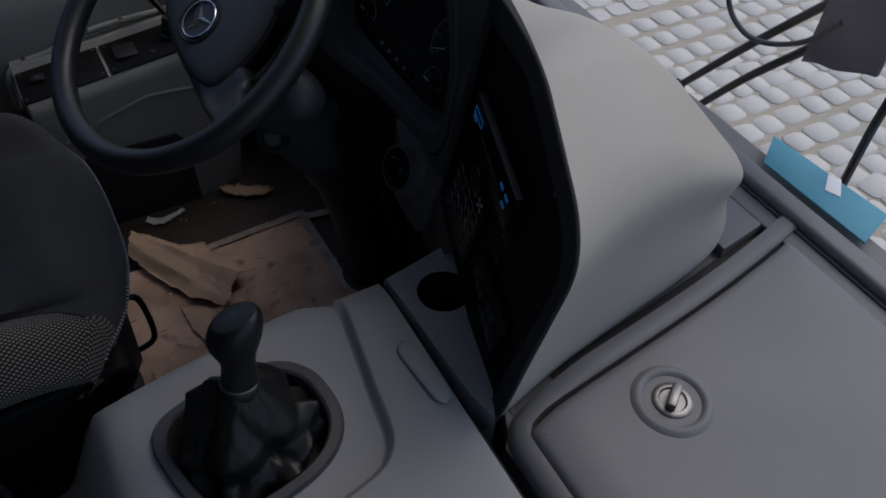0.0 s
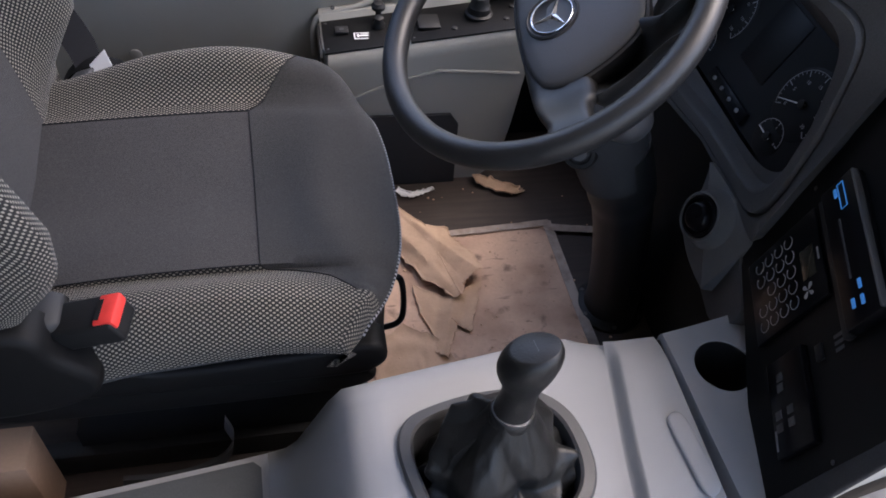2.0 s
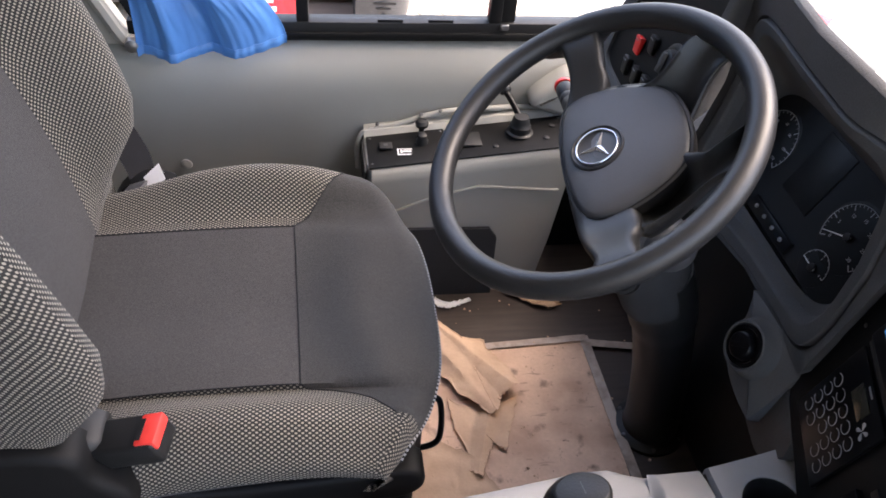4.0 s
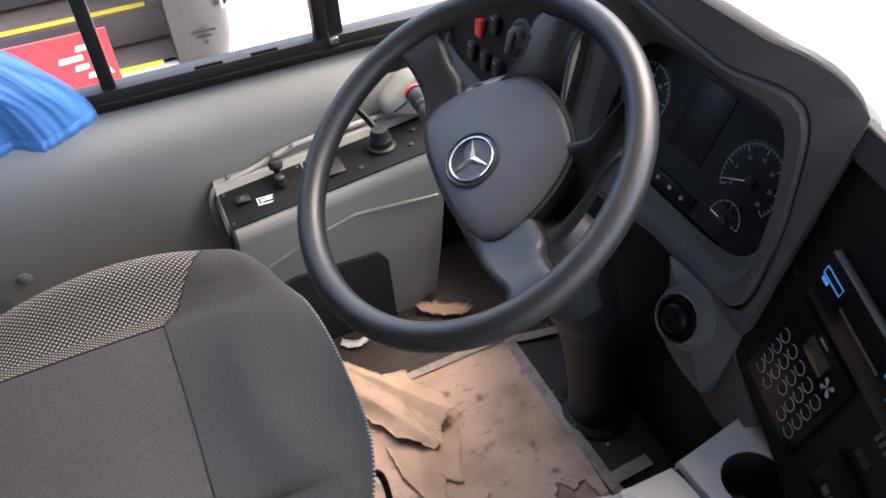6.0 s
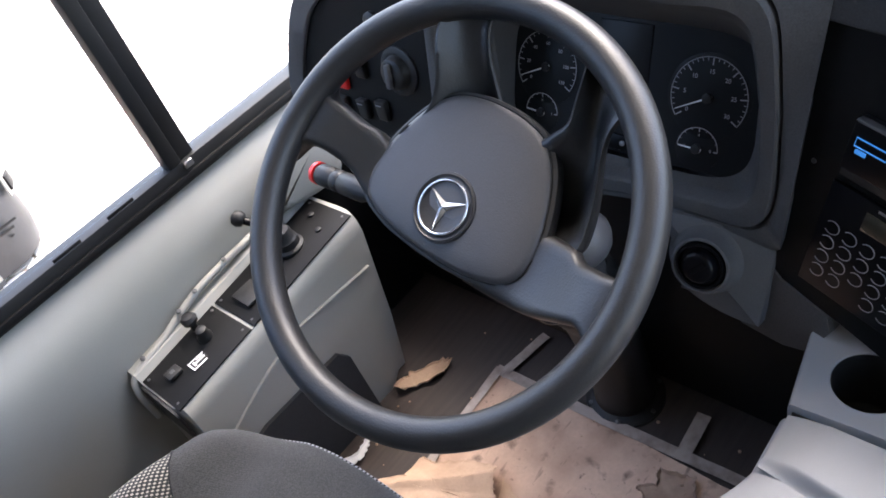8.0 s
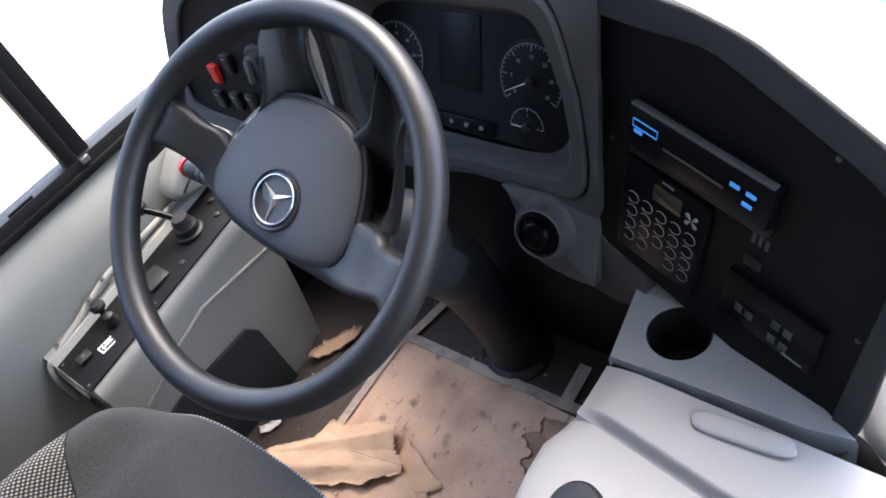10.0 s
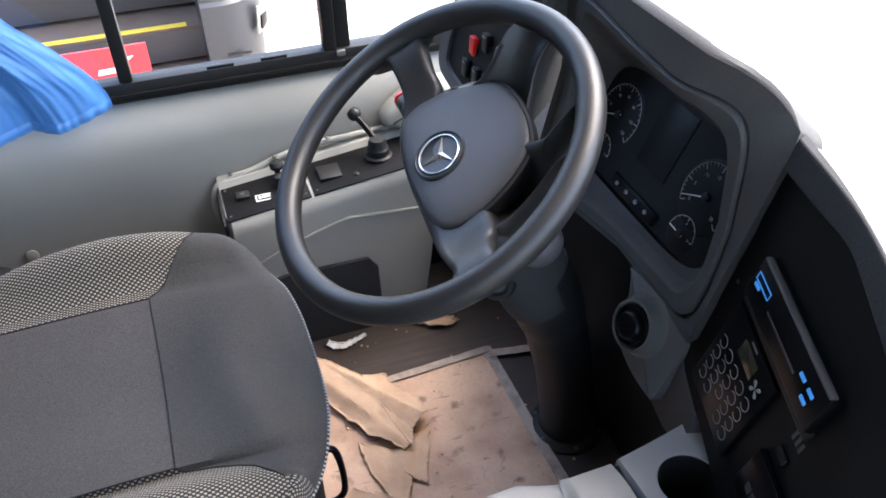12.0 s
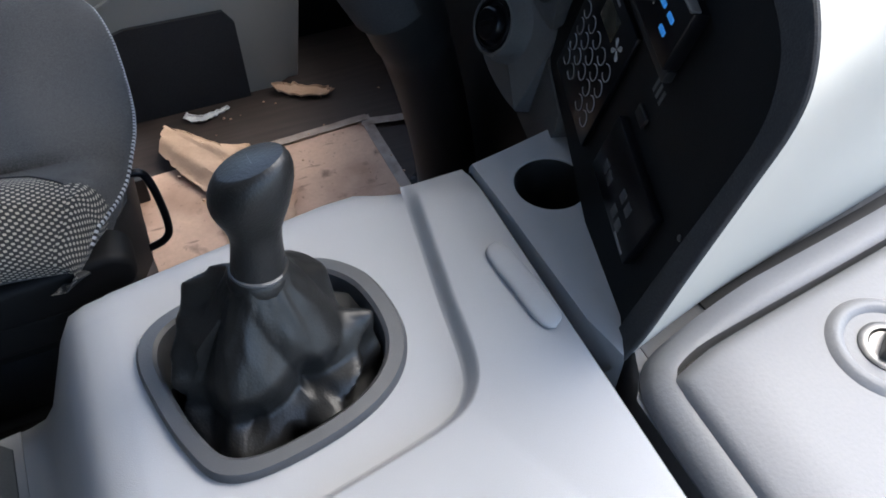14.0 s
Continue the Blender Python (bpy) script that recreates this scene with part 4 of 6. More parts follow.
# ---- gear console ----
def console_edge(x):
    pts = [(-0.7, 0.19), (0.10, 0.275), (0.45, 0.322), (0.50, 0.305), (0.56, 0.284), (0.657, 0.298), (0.80, 0.318), (0.835, 0.319), (0.875, 0.303), (0.953, 0.305)]
    for (a, b), (c, e) in zip(pts, pts[1:]):
        if x <= c:
            return b + (e - b) * (x - a) / (c - a)
    return pts[-1][1]


RING_OUT = [(0.592, 0.180), (0.600, 0.13), (0.613, 0.085), (0.632, 0.052), (0.672, 0.043), (0.745, 0.056), (0.792, 0.082), (0.815, 0.12),
            (0.816, 0.168), (0.802, 0.210), (0.765, 0.239), (0.70, 0.243), (0.635, 0.230), (0.603, 0.212)]


BORDER = 0.421


def gear_console():
    d = thing("gear_console", (0.3, 0.0, 0.0), "pale grey gear console with stepped rear tray", "console")
    top = [(-0.7, 0.185), (0.38, 0.185), (0.44, 0.187), (0.458, 0.196), (0.475, 0.225), (0.520, 0.345), (0.537, 0.380), (0.555, 0.396), (0.58, 0.401),
           (0.657, 0.402), (0.75, 0.402), (0.80, 0.402), (0.835, 0.402), (0.86, 0.402), (0.88, 0.402), (0.953, 0.402)]
    top = [p for p in top if p[0] < 0.57 or p[0] > 0.83] + [(0.572 + 0.005 * k, along(top, 0.572 + 0.005 * k)) for k in range(52)]
    top.sort()
    ys = [0, 0.004, 0.014, 0.03] + [0.036 + 0.006 * k for k in range(50)] + [0.4, 0.9]
    outer = [Vector((x, y, 0.402)) for x, y in RING_OUT]
    c = sum(outer, Vector()) / len(outer)
    wide = loop_points(outer, 5)
    rings = []
    for x, z in top:
        e = console_edge(x)
        ring = [(x, e + 0.010, 0.0), (x, e + 0.010, z - 0.10), (x, e + 0.004, z - 0.02)]
        for q in ys:
            ring.append((x, e - q, z - 0.012 * (1 - min(1, q / 0.03)) ** 2))
        ring.append((x, e - 0.9, 0.0))
        rings.append(ring)
    body = loft(rings)
    inside = []
    for f in body.faces:
        p = f.calc_center_median() - c
        if abs(p.z) < 0.01 and p.length < 0.13:
            a = math.atan2(p.y, p.x)
            if p.xy.length < 0.92 * (max(wide, key=lambda q: math.cos(math.atan2(q.y - c.y, q.x - c.x) - a)) - c).xy.length:
                inside.append(f)
    bmesh.ops.delete(body, geom=inside, context="FACES")
    part("body", body, "console", d)
    # raised border to the right of the lever
    groove = curve_points([(x, y, 0) for x, y in ((0.886, 0.300), (0.874, 0.22), (0.862, 0.14), (0.853, 0.075), (0.840, 0.045), (0.812, 0.026), (0.735, 0.010), (0.62, -0.010), (0.585, -0.03))], 5)
    steps = [[] for _ in range(9)]
    for i, p in enumerate(groove):
        a, b = groove[max(0, i - 1)], groove[min(len(groove) - 1, i + 1)]
        t = (b - a).normalized()
        nrm = Vector((-t.y, t.x, 0))
        for k, ring in enumerate(steps):
            ring.append((*(p + nrm * (0.0018 * k - 0.006))[:2], 0.4022 + (BORDER - 0.4022) * smoothstep(0, 8, k)))
    edge = []
    for i, p in enumerate(groove):
        f = i / (len(groove) - 1)
        edge.append((0.9515, 0.300 - 0.55 * f / 0.62, BORDER - 0.006) if f < 0.62 else (0.9515 - (f - 0.62) * 0.9, -0.25, BORDER))
    rows = []
    for ring in steps + [edge]:
        rows.append([(x, y, 0.4025 + (z - 0.4025) * smoothstep(0.305, 0.26, y)) for x, y, z in ring])
    part("raised_border", loft(rows, closed=False), "console", d)
    rings = []
    for k in range(17):
        f = 0.5 - 0.5 * math.cos(math.pi * k / 16)
        e = min(1.0, math.sqrt(max(0.0, 1 - abs(2 * f - 1) ** 7)) + 0.02)
        p = Vector((0.9255 + 0.011 * f, 0.178 - 0.108 * f, BORDER - 0.001))
        rings.append([p + Vector((0.013 * e * math.copysign(abs(math.cos(t)) ** 0.6, math.cos(t)), 0.0015 * math.cos(t), 0.0058 * e * max(-0.2, math.copysign(abs(math.sin(t)) ** 0.6, math.sin(t))))) for t in (2 * math.pi * j / 20 for j in range(20))])
    part("grip_bar", loft(rings), "console", d)
    part("round_cap", lathe((0.790, -0.092, BORDER), (0, 0, 1), [(0.048, 0), (0.047, 0.003), (0.043, 0.004), (0.040, 0.002), (0.001, 0.002)], 36), "console", d)
    # rear tray
    mat = [(0.412, 0.300), (0.423, 0.29), (0.440, -0.45), (-0.69, -0.45), (-0.69, 0.165)]
    part("tray_rim", prism([(x, y, 0.1855) for x, y in [(0.432, 0.312), (0.452, -0.46), (-0.695, -0.46), (-0.695, 0.176)]], (0, 0, 1), 0.003, 0.002), "console", d)
    part("tray_mat", prism([(x, y, 0.1890) for x, y in mat], (0, 0, 1), 0.0025, 0.001), "mat", d, "dark rubber tray mat")
    # gear lever
    rings = []
    for k, z in ((1.0, 0.4025), (1.0, 0.407), (0.975, 0.411), (0.87, 0.412), (0.84, 0.409), (0.83, 0.398), (0.82, 0.318)):
        rings.append([(c.x + (p.x - c.x) * k, c.y + (p.y - c.y) * k, z) for p in loop_points(outer, 5)])
    part("boot_ring", loft(rings, cap0=False, cap1=False), "ring", d)
    part("boot_well", prism([(c.x + (p.x - c.x) * 0.84, c.y + (p.y - c.y) * 0.84, 0.308) for p in loop_points(outer, 5)], (0, 0, 1), 0.009), "rubber", d)
    return d


gear_console()


def crease(folds, deg, s):
    """Pull of a soft hide at an angle and a share of its height: sharp ridges and tucks along short lines."""
    total = 0.0
    for a0, s0, a1, s1, pull, wide in folds:
        ex, ey = (a1 - a0) * 0.0093, s1 - s0
        px, py = ((deg - a0 + 180) % 360 - 180) * 0.0093, s - s0
        f = min(1.0, max(0.0, (px * ex + py * ey) / (ex * ex + ey * ey)))
        gap = math.hypot(px - ex * f, py - ey * f)
        if gap < wide:
            total += pull * (1 - math.sqrt((gap / wide) ** 2 + 0.0015) / 1.001) ** 1.2 if gap < wide * 0.99 else 0.0
    return total


def gear_lever():
    d = thing("gear_lever", (0.71, 0.15, 0.40), "black gear lever with a creased leatherette boot", "gear lever")
    outer = loop_points([Vector((x, y, 0.402)) for x, y in RING_OUT], 8)
    c = sum(outer, Vector()) / len(outer)
    top = Vector((0.7065, 0.154, 0.510))
    # folds of the boot: angle and height share of both ends, pull, width
    folds = ((138, 0.80, 150, 0.70, 0.013, 0.13), (150, 0.70, 178, 0.46, 0.006, 0.12), (176, 0.46, 186, 0.40, 0.010, 0.12), (14, 0.66, 354, 0.48, 0.011, 0.18),
             (192, 0.30, 240, 0.36, -0.009, 0.12), (240, 0.36, 296, 0.44, -0.013, 0.13), (296, 0.44, 338, 0.40, -0.011, 0.10), (236, 0.86, 284, 0.50, -0.006, 0.14),
             (288, 0.26, 348, 0.46, 0.015, 0.10), (288, 0.25, 326, 0.12, 0.017, 0.09), (304, 0.32, 338, 0.24, -0.009, 0.08), (268, 0.22, 284, 0.06, -0.013, 0.11),
             (184, 0.34, 216, 0.06, 0.016, 0.12), (178, 0.20, 196, 0.04, -0.011, 0.09), (236, 0.28, 248, 0.06, 0.008, 0.15),
             (352, 0.44, 338, 0.14, 0.012, 0.10), (10, 0.46, 352, 0.08, -0.013, 0.11), (28, 0.44, 10, 0.12, 0.010, 0.10), (44, 0.50, 48, 0.10, -0.010, 0.12),
             (66, 0.46, 68, 0.10, 0.009, 0.12), (88, 0.50, 92, 0.06, -0.012, 0.13), (112, 0.56, 116, 0.10, 0.010, 0.12), (148, 0.46, 154, 0.06, -0.013, 0.13),
             (200, 0.84, 226, 0.54, 0.005, 0.14), (166, 0.34, 170, 0.08, 0.008, 0.08))
    profile = ((0.0, 0.96, 0.338), (0.08, 0.985, 0.352), (0.20, 0.93, 0.378), (0.34, 0.83, 0.407), (0.48, 0.70, 0.436), (0.62, 0.545, 0.464), (0.75, 0.41, 0.486), (0.87, 0.295, 0.504), (1.0, 0.245, 0.514))
    rings = []
    m = 240
    reach = []
    for i in range(m):
        a = 2 * math.pi * i / m
        best = max(outer, key=lambda p: math.cos(math.atan2(p.y - c.y, p.x - c.x) - a))
        reach.append((best - c).length * 0.82)
    reach = [sum(reach[(i + k) % m] for k in range(-4, 5)) / 9 for i in range(m)]
    for k in range(65):
        f = k / 64
        share, z0 = along([(p[0], p[1]) for p in profile], f), along([(p[0], p[2]) for p in profile], f)
        fade = smoothstep(0.0, 0.14, f)
        slope = smoothstep(0.05, 0.8, 1 - share)
        ring = []
        for i in range(m):
            deg = 360 * i / m
            pull = (crease(folds[:4], deg, f) * (1 - smoothstep(0.86, 0.98, f)) + crease(folds[4:], deg, f) * (1 - smoothstep(0.60, 0.90, f))) * fade + 0.0012 * fade * (1 - smoothstep(0.8, 1.0, f)) * noise.noise(Vector((math.cos(radians(deg)) * 4, math.sin(radians(deg)) * 4, f * 7)))
            rad = min(reach[i] * 0.998, reach[i] * share + pull * 0.95)
            ring.append(Vector((c.x + (top.x - c.x) * slope + rad * math.cos(radians(deg)), c.y + (top.y - c.y) * slope + rad * math.sin(radians(deg)), max(0.322, z0 + pull * 0.55))))
        rings.append(ring)
    part("boot", loft(rings, cap0=False), "leather", d, "creased black leatherette boot", angle=50)
    way = Vector((0.014, 0.011, 0.10)).normalized()
    part("collar", lathe(top - way * 0.012, way, [(0.0235, 0), (0.0245, 0.004), (0.0240, 0.012), (0.0228, 0.014)], 28), "leather", d)
    part("collar_ring", lathe(top + way * 0.001, way, [(0.0205, -0.002), (0.0222, 0.0), (0.0222, 0.003), (0.0205, 0.004)], 28), "slate", d)
    ax, ay, az = Vector((1, 0, 0)), way.cross(Vector((1, 0, 0))).normalized(), way
    lean = Vector((-0.82, 0.57, 0))
    rings = []
    for h, r, off, tip in ((0.000, 0.0200, 0, 0), (0.006, 0.0206, 0, 0), (0.022, 0.0192, 0, 0), (0.034, 0.0186, 0, 0), (0.043, 0.0194, 0.0005, 0.02), (0.052, 0.0222, 0.0006, 0.07), (0.061, 0.0262, 0.0012, 0.13), (0.070, 0.0294, 0.0018, 0.19),
                           (0.079, 0.0308, 0.002, 0.24), (0.087, 0.0304, 0.002, 0.27), (0.094, 0.0284, 0.002, 0.29), (0.099, 0.0256, 0.002, 0.30), (0.1012, 0.0232, 0.002, 0.30), (0.1014, 0.0222, 0.002, 0.30), (0.1030, 0.0160, 0.002, 0.30), (0.1040, 0.0060, 0.002, 0.30)):
        ring = []
        for i in range(40):
            a = 2 * math.pi * i / 40
            v = (ax * math.cos(a) * 1.05 + ay * math.sin(a) * 0.98) * r * (1 - 0.03 * smoothstep(0.05, 0.075, h))
            ring.append(top + az * (h - tip * v.dot(lean)) + lean * off + v)
        rings.append(ring)
    knob = part("knob", loft(rings), "leather", d, "worn black gear knob", angle=30)
    p = top + az * 0.1036 + lean * 0.002
    mk = bmesh.new()
    flat = [(q - az * 0.30 * q.dot(lean)).normalized() for q in (ax, ay)]
    for u0, v0, u1, v1 in ((-0.010, -0.007, -0.010, 0.007), (0.0, -0.008, 0.0, 0.008), (0.010, -0.007, 0.010, 0.007), (-0.010, 0.0, 0.010, 0.0)):
        add(mk, tube([p + flat[0] * u + flat[1] * v - az * 0.0013 * (abs(u) > 0.006) for u, v in ((u0, v0), (u1, v1))], 0.0005, 5))
    part("shift_pattern", mk, "slate", knob)
    return d


gear_lever()


def cup_holder():
    d = thing("cup_holder", (1.03, 0.25, 0.0), "pale grey console end with a deep black cup hole", "cup holder")
    c = Vector((1.030, 0.246, 0.402))
    tri = [Vector((0.963, 0.306, 0)), Vector((1.092, 0.330, 0)), Vector((1.118, 0.36, 0)), Vector((0.992, 0.026, 0)), Vector((0.976, 0.026, 0))]
    n = 60
    out = []
    for i in range(n):
        a = 2 * math.pi * i / n
        w = Vector((math.cos(a), math.sin(a), 0))
        best = 1.0
        for p, q in zip(tri, tri[1:] + tri[:1]):
            e = q - p
            den = w.x * e.y - w.y * e.x
            if abs(den) > 1e-9:
                t = ((p.x - c.x) * e.y - (p.y - c.y) * e.x) / den
                s = ((p.x - c.x) * w.y - (p.y - c.y) * w.x) / den
                if t > 0 and -1e-6 <= s <= 1 + 1e-6:
                    best = min(best, t)
        out.append((w, best))
    rings = [[(c.x + w.x * r, c.y + w.y * r, 0.0) for w, r in out],
             [(c.x + w.x * r, c.y + w.y * r, 0.396) for w, r in out],
             [(c.x + w.x * (r - 0.003), c.y + w.y * (r - 0.003), 0.402) for w, r in out],
             [(c.x + w.x * 0.0395, c.y + w.y * 0.0395, 0.402) for w, r in out],
             [(c.x + w.x * 0.0385, c.y + w.y * 0.0385, 0.4005) for w, r in out]]
    part("body", loft(rings, cap1=False), "console", d)
    cup = [[(c.x + w.x * r, c.y + w.y * r, z) for w, _ in out] for r, z in ((0.0385, 0.4006), (0.0375, 0.397), (0.037, 0.386), (0.035, 0.33), (0.033, 0.315))]
    part("cup", loft(cup, cap0=False), "black", d)
    return d


cup_holder()
solid("console_seam", box(0.9535, 0.9625, -0.6, 0.300, 0.02, 0.394), "rubber", "black rubber seam between console and dashboard", "seam")


# ---- steering wheel and column ----
WC = Vector((0.813, 0.581, 0.724))
WN = Vector((-0.562, -0.119, 0.819)).normalized()
W1 = Vector((0, 1, 0)).cross(WN).normalized()
W2 = WN.cross(W1)


def on_wheel(r, deg, h=0.0):
    a = radians(deg)
    return WC + (W1 * math.cos(a) + W2 * math.sin(a)) * r + WN * h


def even(pts, n):
    """n points at even steps along a smooth curve."""
    p = curve_points(pts, 10)
    d = [0.0]
    for a, b in zip(p, p[1:]):
        d.append(d[-1] + (b - a).length)
    out, k = [], 0
    for i in range(n):
        w = d[-1] * i / (n - 1)
        while k < len(p) - 2 and d[k + 1] < w:
            k += 1
        out.append(p[k].lerp(p[k + 1], min(1.0, (w - d[k]) / max(1e-9, d[k + 1] - d[k]))))
    return out


def steering_wheel():
    d = thing("steering_wheel", WC - WN * 0.05, "black four-spoke steering wheel with a padded hub", "steering wheel")
    rings = []
    for k in range(96):
        a = 360 * k / 96
        c, o = on_wheel(0.2085, a), on_wheel(1, a) - WC
        rings.append([c + o * (0.0165 * math.cos(t)) + WN * (0.0175 * math.sin(t)) for t in (2 * math.pi * j / 18 for j in range(18))])
    rings.append(rings[0])
    rim = loft(rings, cap0=False, cap1=False)
    bmesh.ops.remove_doubles(rim, verts=rim.verts[:], dist=1e-6)
    part("rim", rim, "wheel", d)
    # spokes: their two edges, from hub to rim, in the wheel's plane
    spokes = (
        ([(0.030, 0.085), (0.057, 0.113), (0.064, 0.138), (0.0735, 0.1606), (0.080, 0.1765), (0.100, 0.186)],
         [(-0.030, 0.065), (-0.0133, 0.108), (0.010, 0.138), (0.020, 0.1726), (0.0165, 0.1930), (-0.010, 0.210)]),
        ([(0.035, 0.085), (0.062, 0.101), (0.080, 0.084), (0.100, 0.0725), (0.128, 0.070), (0.165, 0.076), (0.192, 0.077), (0.205, 0.082)],
         [(0.105, -0.035), (0.118, -0.014), (0.126, 0.004), (0.142, 0.013), (0.160, 0.021), (0.180, 0.026), (0.198, 0.026), (0.212, 0.010)]),
        ([(0.082, -0.030), (0.108, -0.070), (0.120, -0.087), (0.138, -0.0910), (0.162, -0.0930), (0.184, -0.0900), (0.198, -0.078)],
         [(0.000, -0.100), (0.006, -0.136), (0.030, -0.1415), (0.063, -0.1385), (0.096, -0.1330), (0.121, -0.1360), (0.146, -0.152)]),
        ([(0.020, -0.090), (0.014, -0.134), (0.0045, -0.150), (0.0015, -0.168), (0.001, -0.190), (0.012, -0.2085)],
         [(-0.055, -0.030), (-0.0610, -0.0855), (-0.0600, -0.118), (-0.0545, -0.150), (-0.0535, -0.172), (-0.076, -0.195)]),
    )
    flat = ((0.0, -0.5), (0.01, 0.15), (0.035, 0.65), (0.09, 0.95), (0.2, 1.0), (0.5, 0.92), (0.8, 1.0), (0.91, 0.95), (0.965, 0.65), (0.99, 0.15), (1.0, -0.5), (0.9, -1.2), (0.5, -1.4), (0.1, -1.2))
    trough = ((0.0, -0.6), (0.01, 0.35), (0.04, 0.85), (0.09, 0.95), (0.15, 0.5), (0.25, -0.9), (0.40, -2.1), (0.56, -2.4), (0.70, -1.7), (0.82, -0.6), (0.91, 0.1), (0.97, 0.2), (1.0, -0.6), (0.92, -2.6), (0.5, -3.4), (0.1, -2.4))
    leaning = ((0.0, -0.6), (0.01, 0.4), (0.04, 0.9), (0.09, 0.95), (0.15, 0.6), (0.28, -0.45), (0.46, -1.5), (0.66, -2.1), (0.82, -2.3), (0.91, -1.9), (0.96, -1.4), (0.985, -1.5), (1.0, -1.9), (0.92, -2.9), (0.5, -3.4), (0.1, -2.2))
    for k, (one, two) in enumerate(spokes):
        a, b = even([(x, y, 0) for x, y in one], 41), even([(x, y, 0) for x, y in two], 41)
        rings = []
        for i in range(41):
            p, ring = (a[i], b[i]), []
            deep = (1.35 if k == 1 else 1.0) * (1 - 0.85 * (i / 40) ** 1.2)
            for f, q in (flat, leaning, trough, flat)[k]:
                v = p[0] + (p[1] - p[0]) * f
                if k in (1, 2) and q < 0:
                    q *= deep
                h = -0.0490 + 0.0370 * smoothstep(0.095, 0.195, v.length) + q * 0.0125
                ring.append(WC + W1 * v.x + W2 * v.y + WN * h)
            rings.append(ring)
        part("spoke", loft(rings), "wheel", d, angle=60)
    # hub shell, pad and emblem: one half outline, mirrored about the wheel's own upright
    half = [(0.0, 0.1195), (0.030, 0.117), (0.056, 0.109), (0.076, 0.091), (0.093, 0.060), (0.104, 0.025), (0.1065, -0.002), (0.102, -0.019), (0.088, -0.031), (0.060, -0.0395), (0.030, -0.043), (0.0, -0.044)]
    up, side = W1 * 0.985 - W2 * 0.174, W1 * 0.174 + W2 * 0.985
    mid = side * 0.0090
    out = loop_points([mid + side * x + up * y for x, y in half] + [mid - side * x + up * y for x, y in half[-2:0:-1]], 5)
    hub = mid + up * 0.035

    def ring(k, h):
        return [WC + hub + (p - hub) * k + WN * h for p in out]
    part("hub_shell", loft([ring(0.78, -0.089), ring(0.98, -0.070), ring(1.055, -0.054), ring(1.065, -0.044), ring(1.05, -0.0385), ring(1.015, -0.0370)]), "wheel", d)
    part("pad_gap", loft([ring(1.013, -0.046), ring(1.013, -0.0366)]), "rubber", d)
    part("airbag_pad", loft([ring(0.998, -0.046), ring(0.998, -0.0365), ring(0.990, -0.0348), ring(0.93, -0.0325), ring(0.75, -0.0305), ring(0.45, -0.0290), ring(0.1, -0.0287)]), "pad", d, "smooth dark pad", angle=60)
    c = WC + W1 * 0.0068 + W2 * 0.0090
    e = part("emblem_dish", lathe(c - WN * 0.0298, WN, [(0.0365, 0), (0.036, 0.0022), (0.0335, 0.0030), (0.031, 0.001), (0.001, 0.0006)], 40), "wheel", d)
    pts = [c - WN * 0.0272 + (W1 * math.cos(a) + W2 * math.sin(a)) * 0.0275 for a in (2 * math.pi * k / 48 for k in range(48))]
    part("emblem_ring", tube(pts, 0.0013, 8, True), "chrome", e, "chrome ring")
    for k in range(3):
        a = radians(-67 + 120 * k)
        t = W1 * math.cos(a) + W2 * math.sin(a)
        s = WN.cross(t)
        b = c - WN * 0.0287
        bm = bmesh.new()
        tip, l, r, ctr, back = [bm.verts.new(v) for v in (b + t * 0.0265 + WN * 0.0008, b + s * 0.0046 + t * 0.0028, b - s * 0.0046 + t * 0.0028, b + WN * 0.0026, b - t * 0.001)]
        for f in ((tip, l, ctr), (tip, ctr, r), (tip, r, l), (l, back, ctr), (r, ctr, back), (l, r, back)):
            bm.faces.new(f)
        bmesh.ops.recalc_face_normals(bm, faces=bm.faces[:])
        part("emblem_bar", bm, "chrome", e, "chrome bar", angle=10)
    return d


steering_wheel()


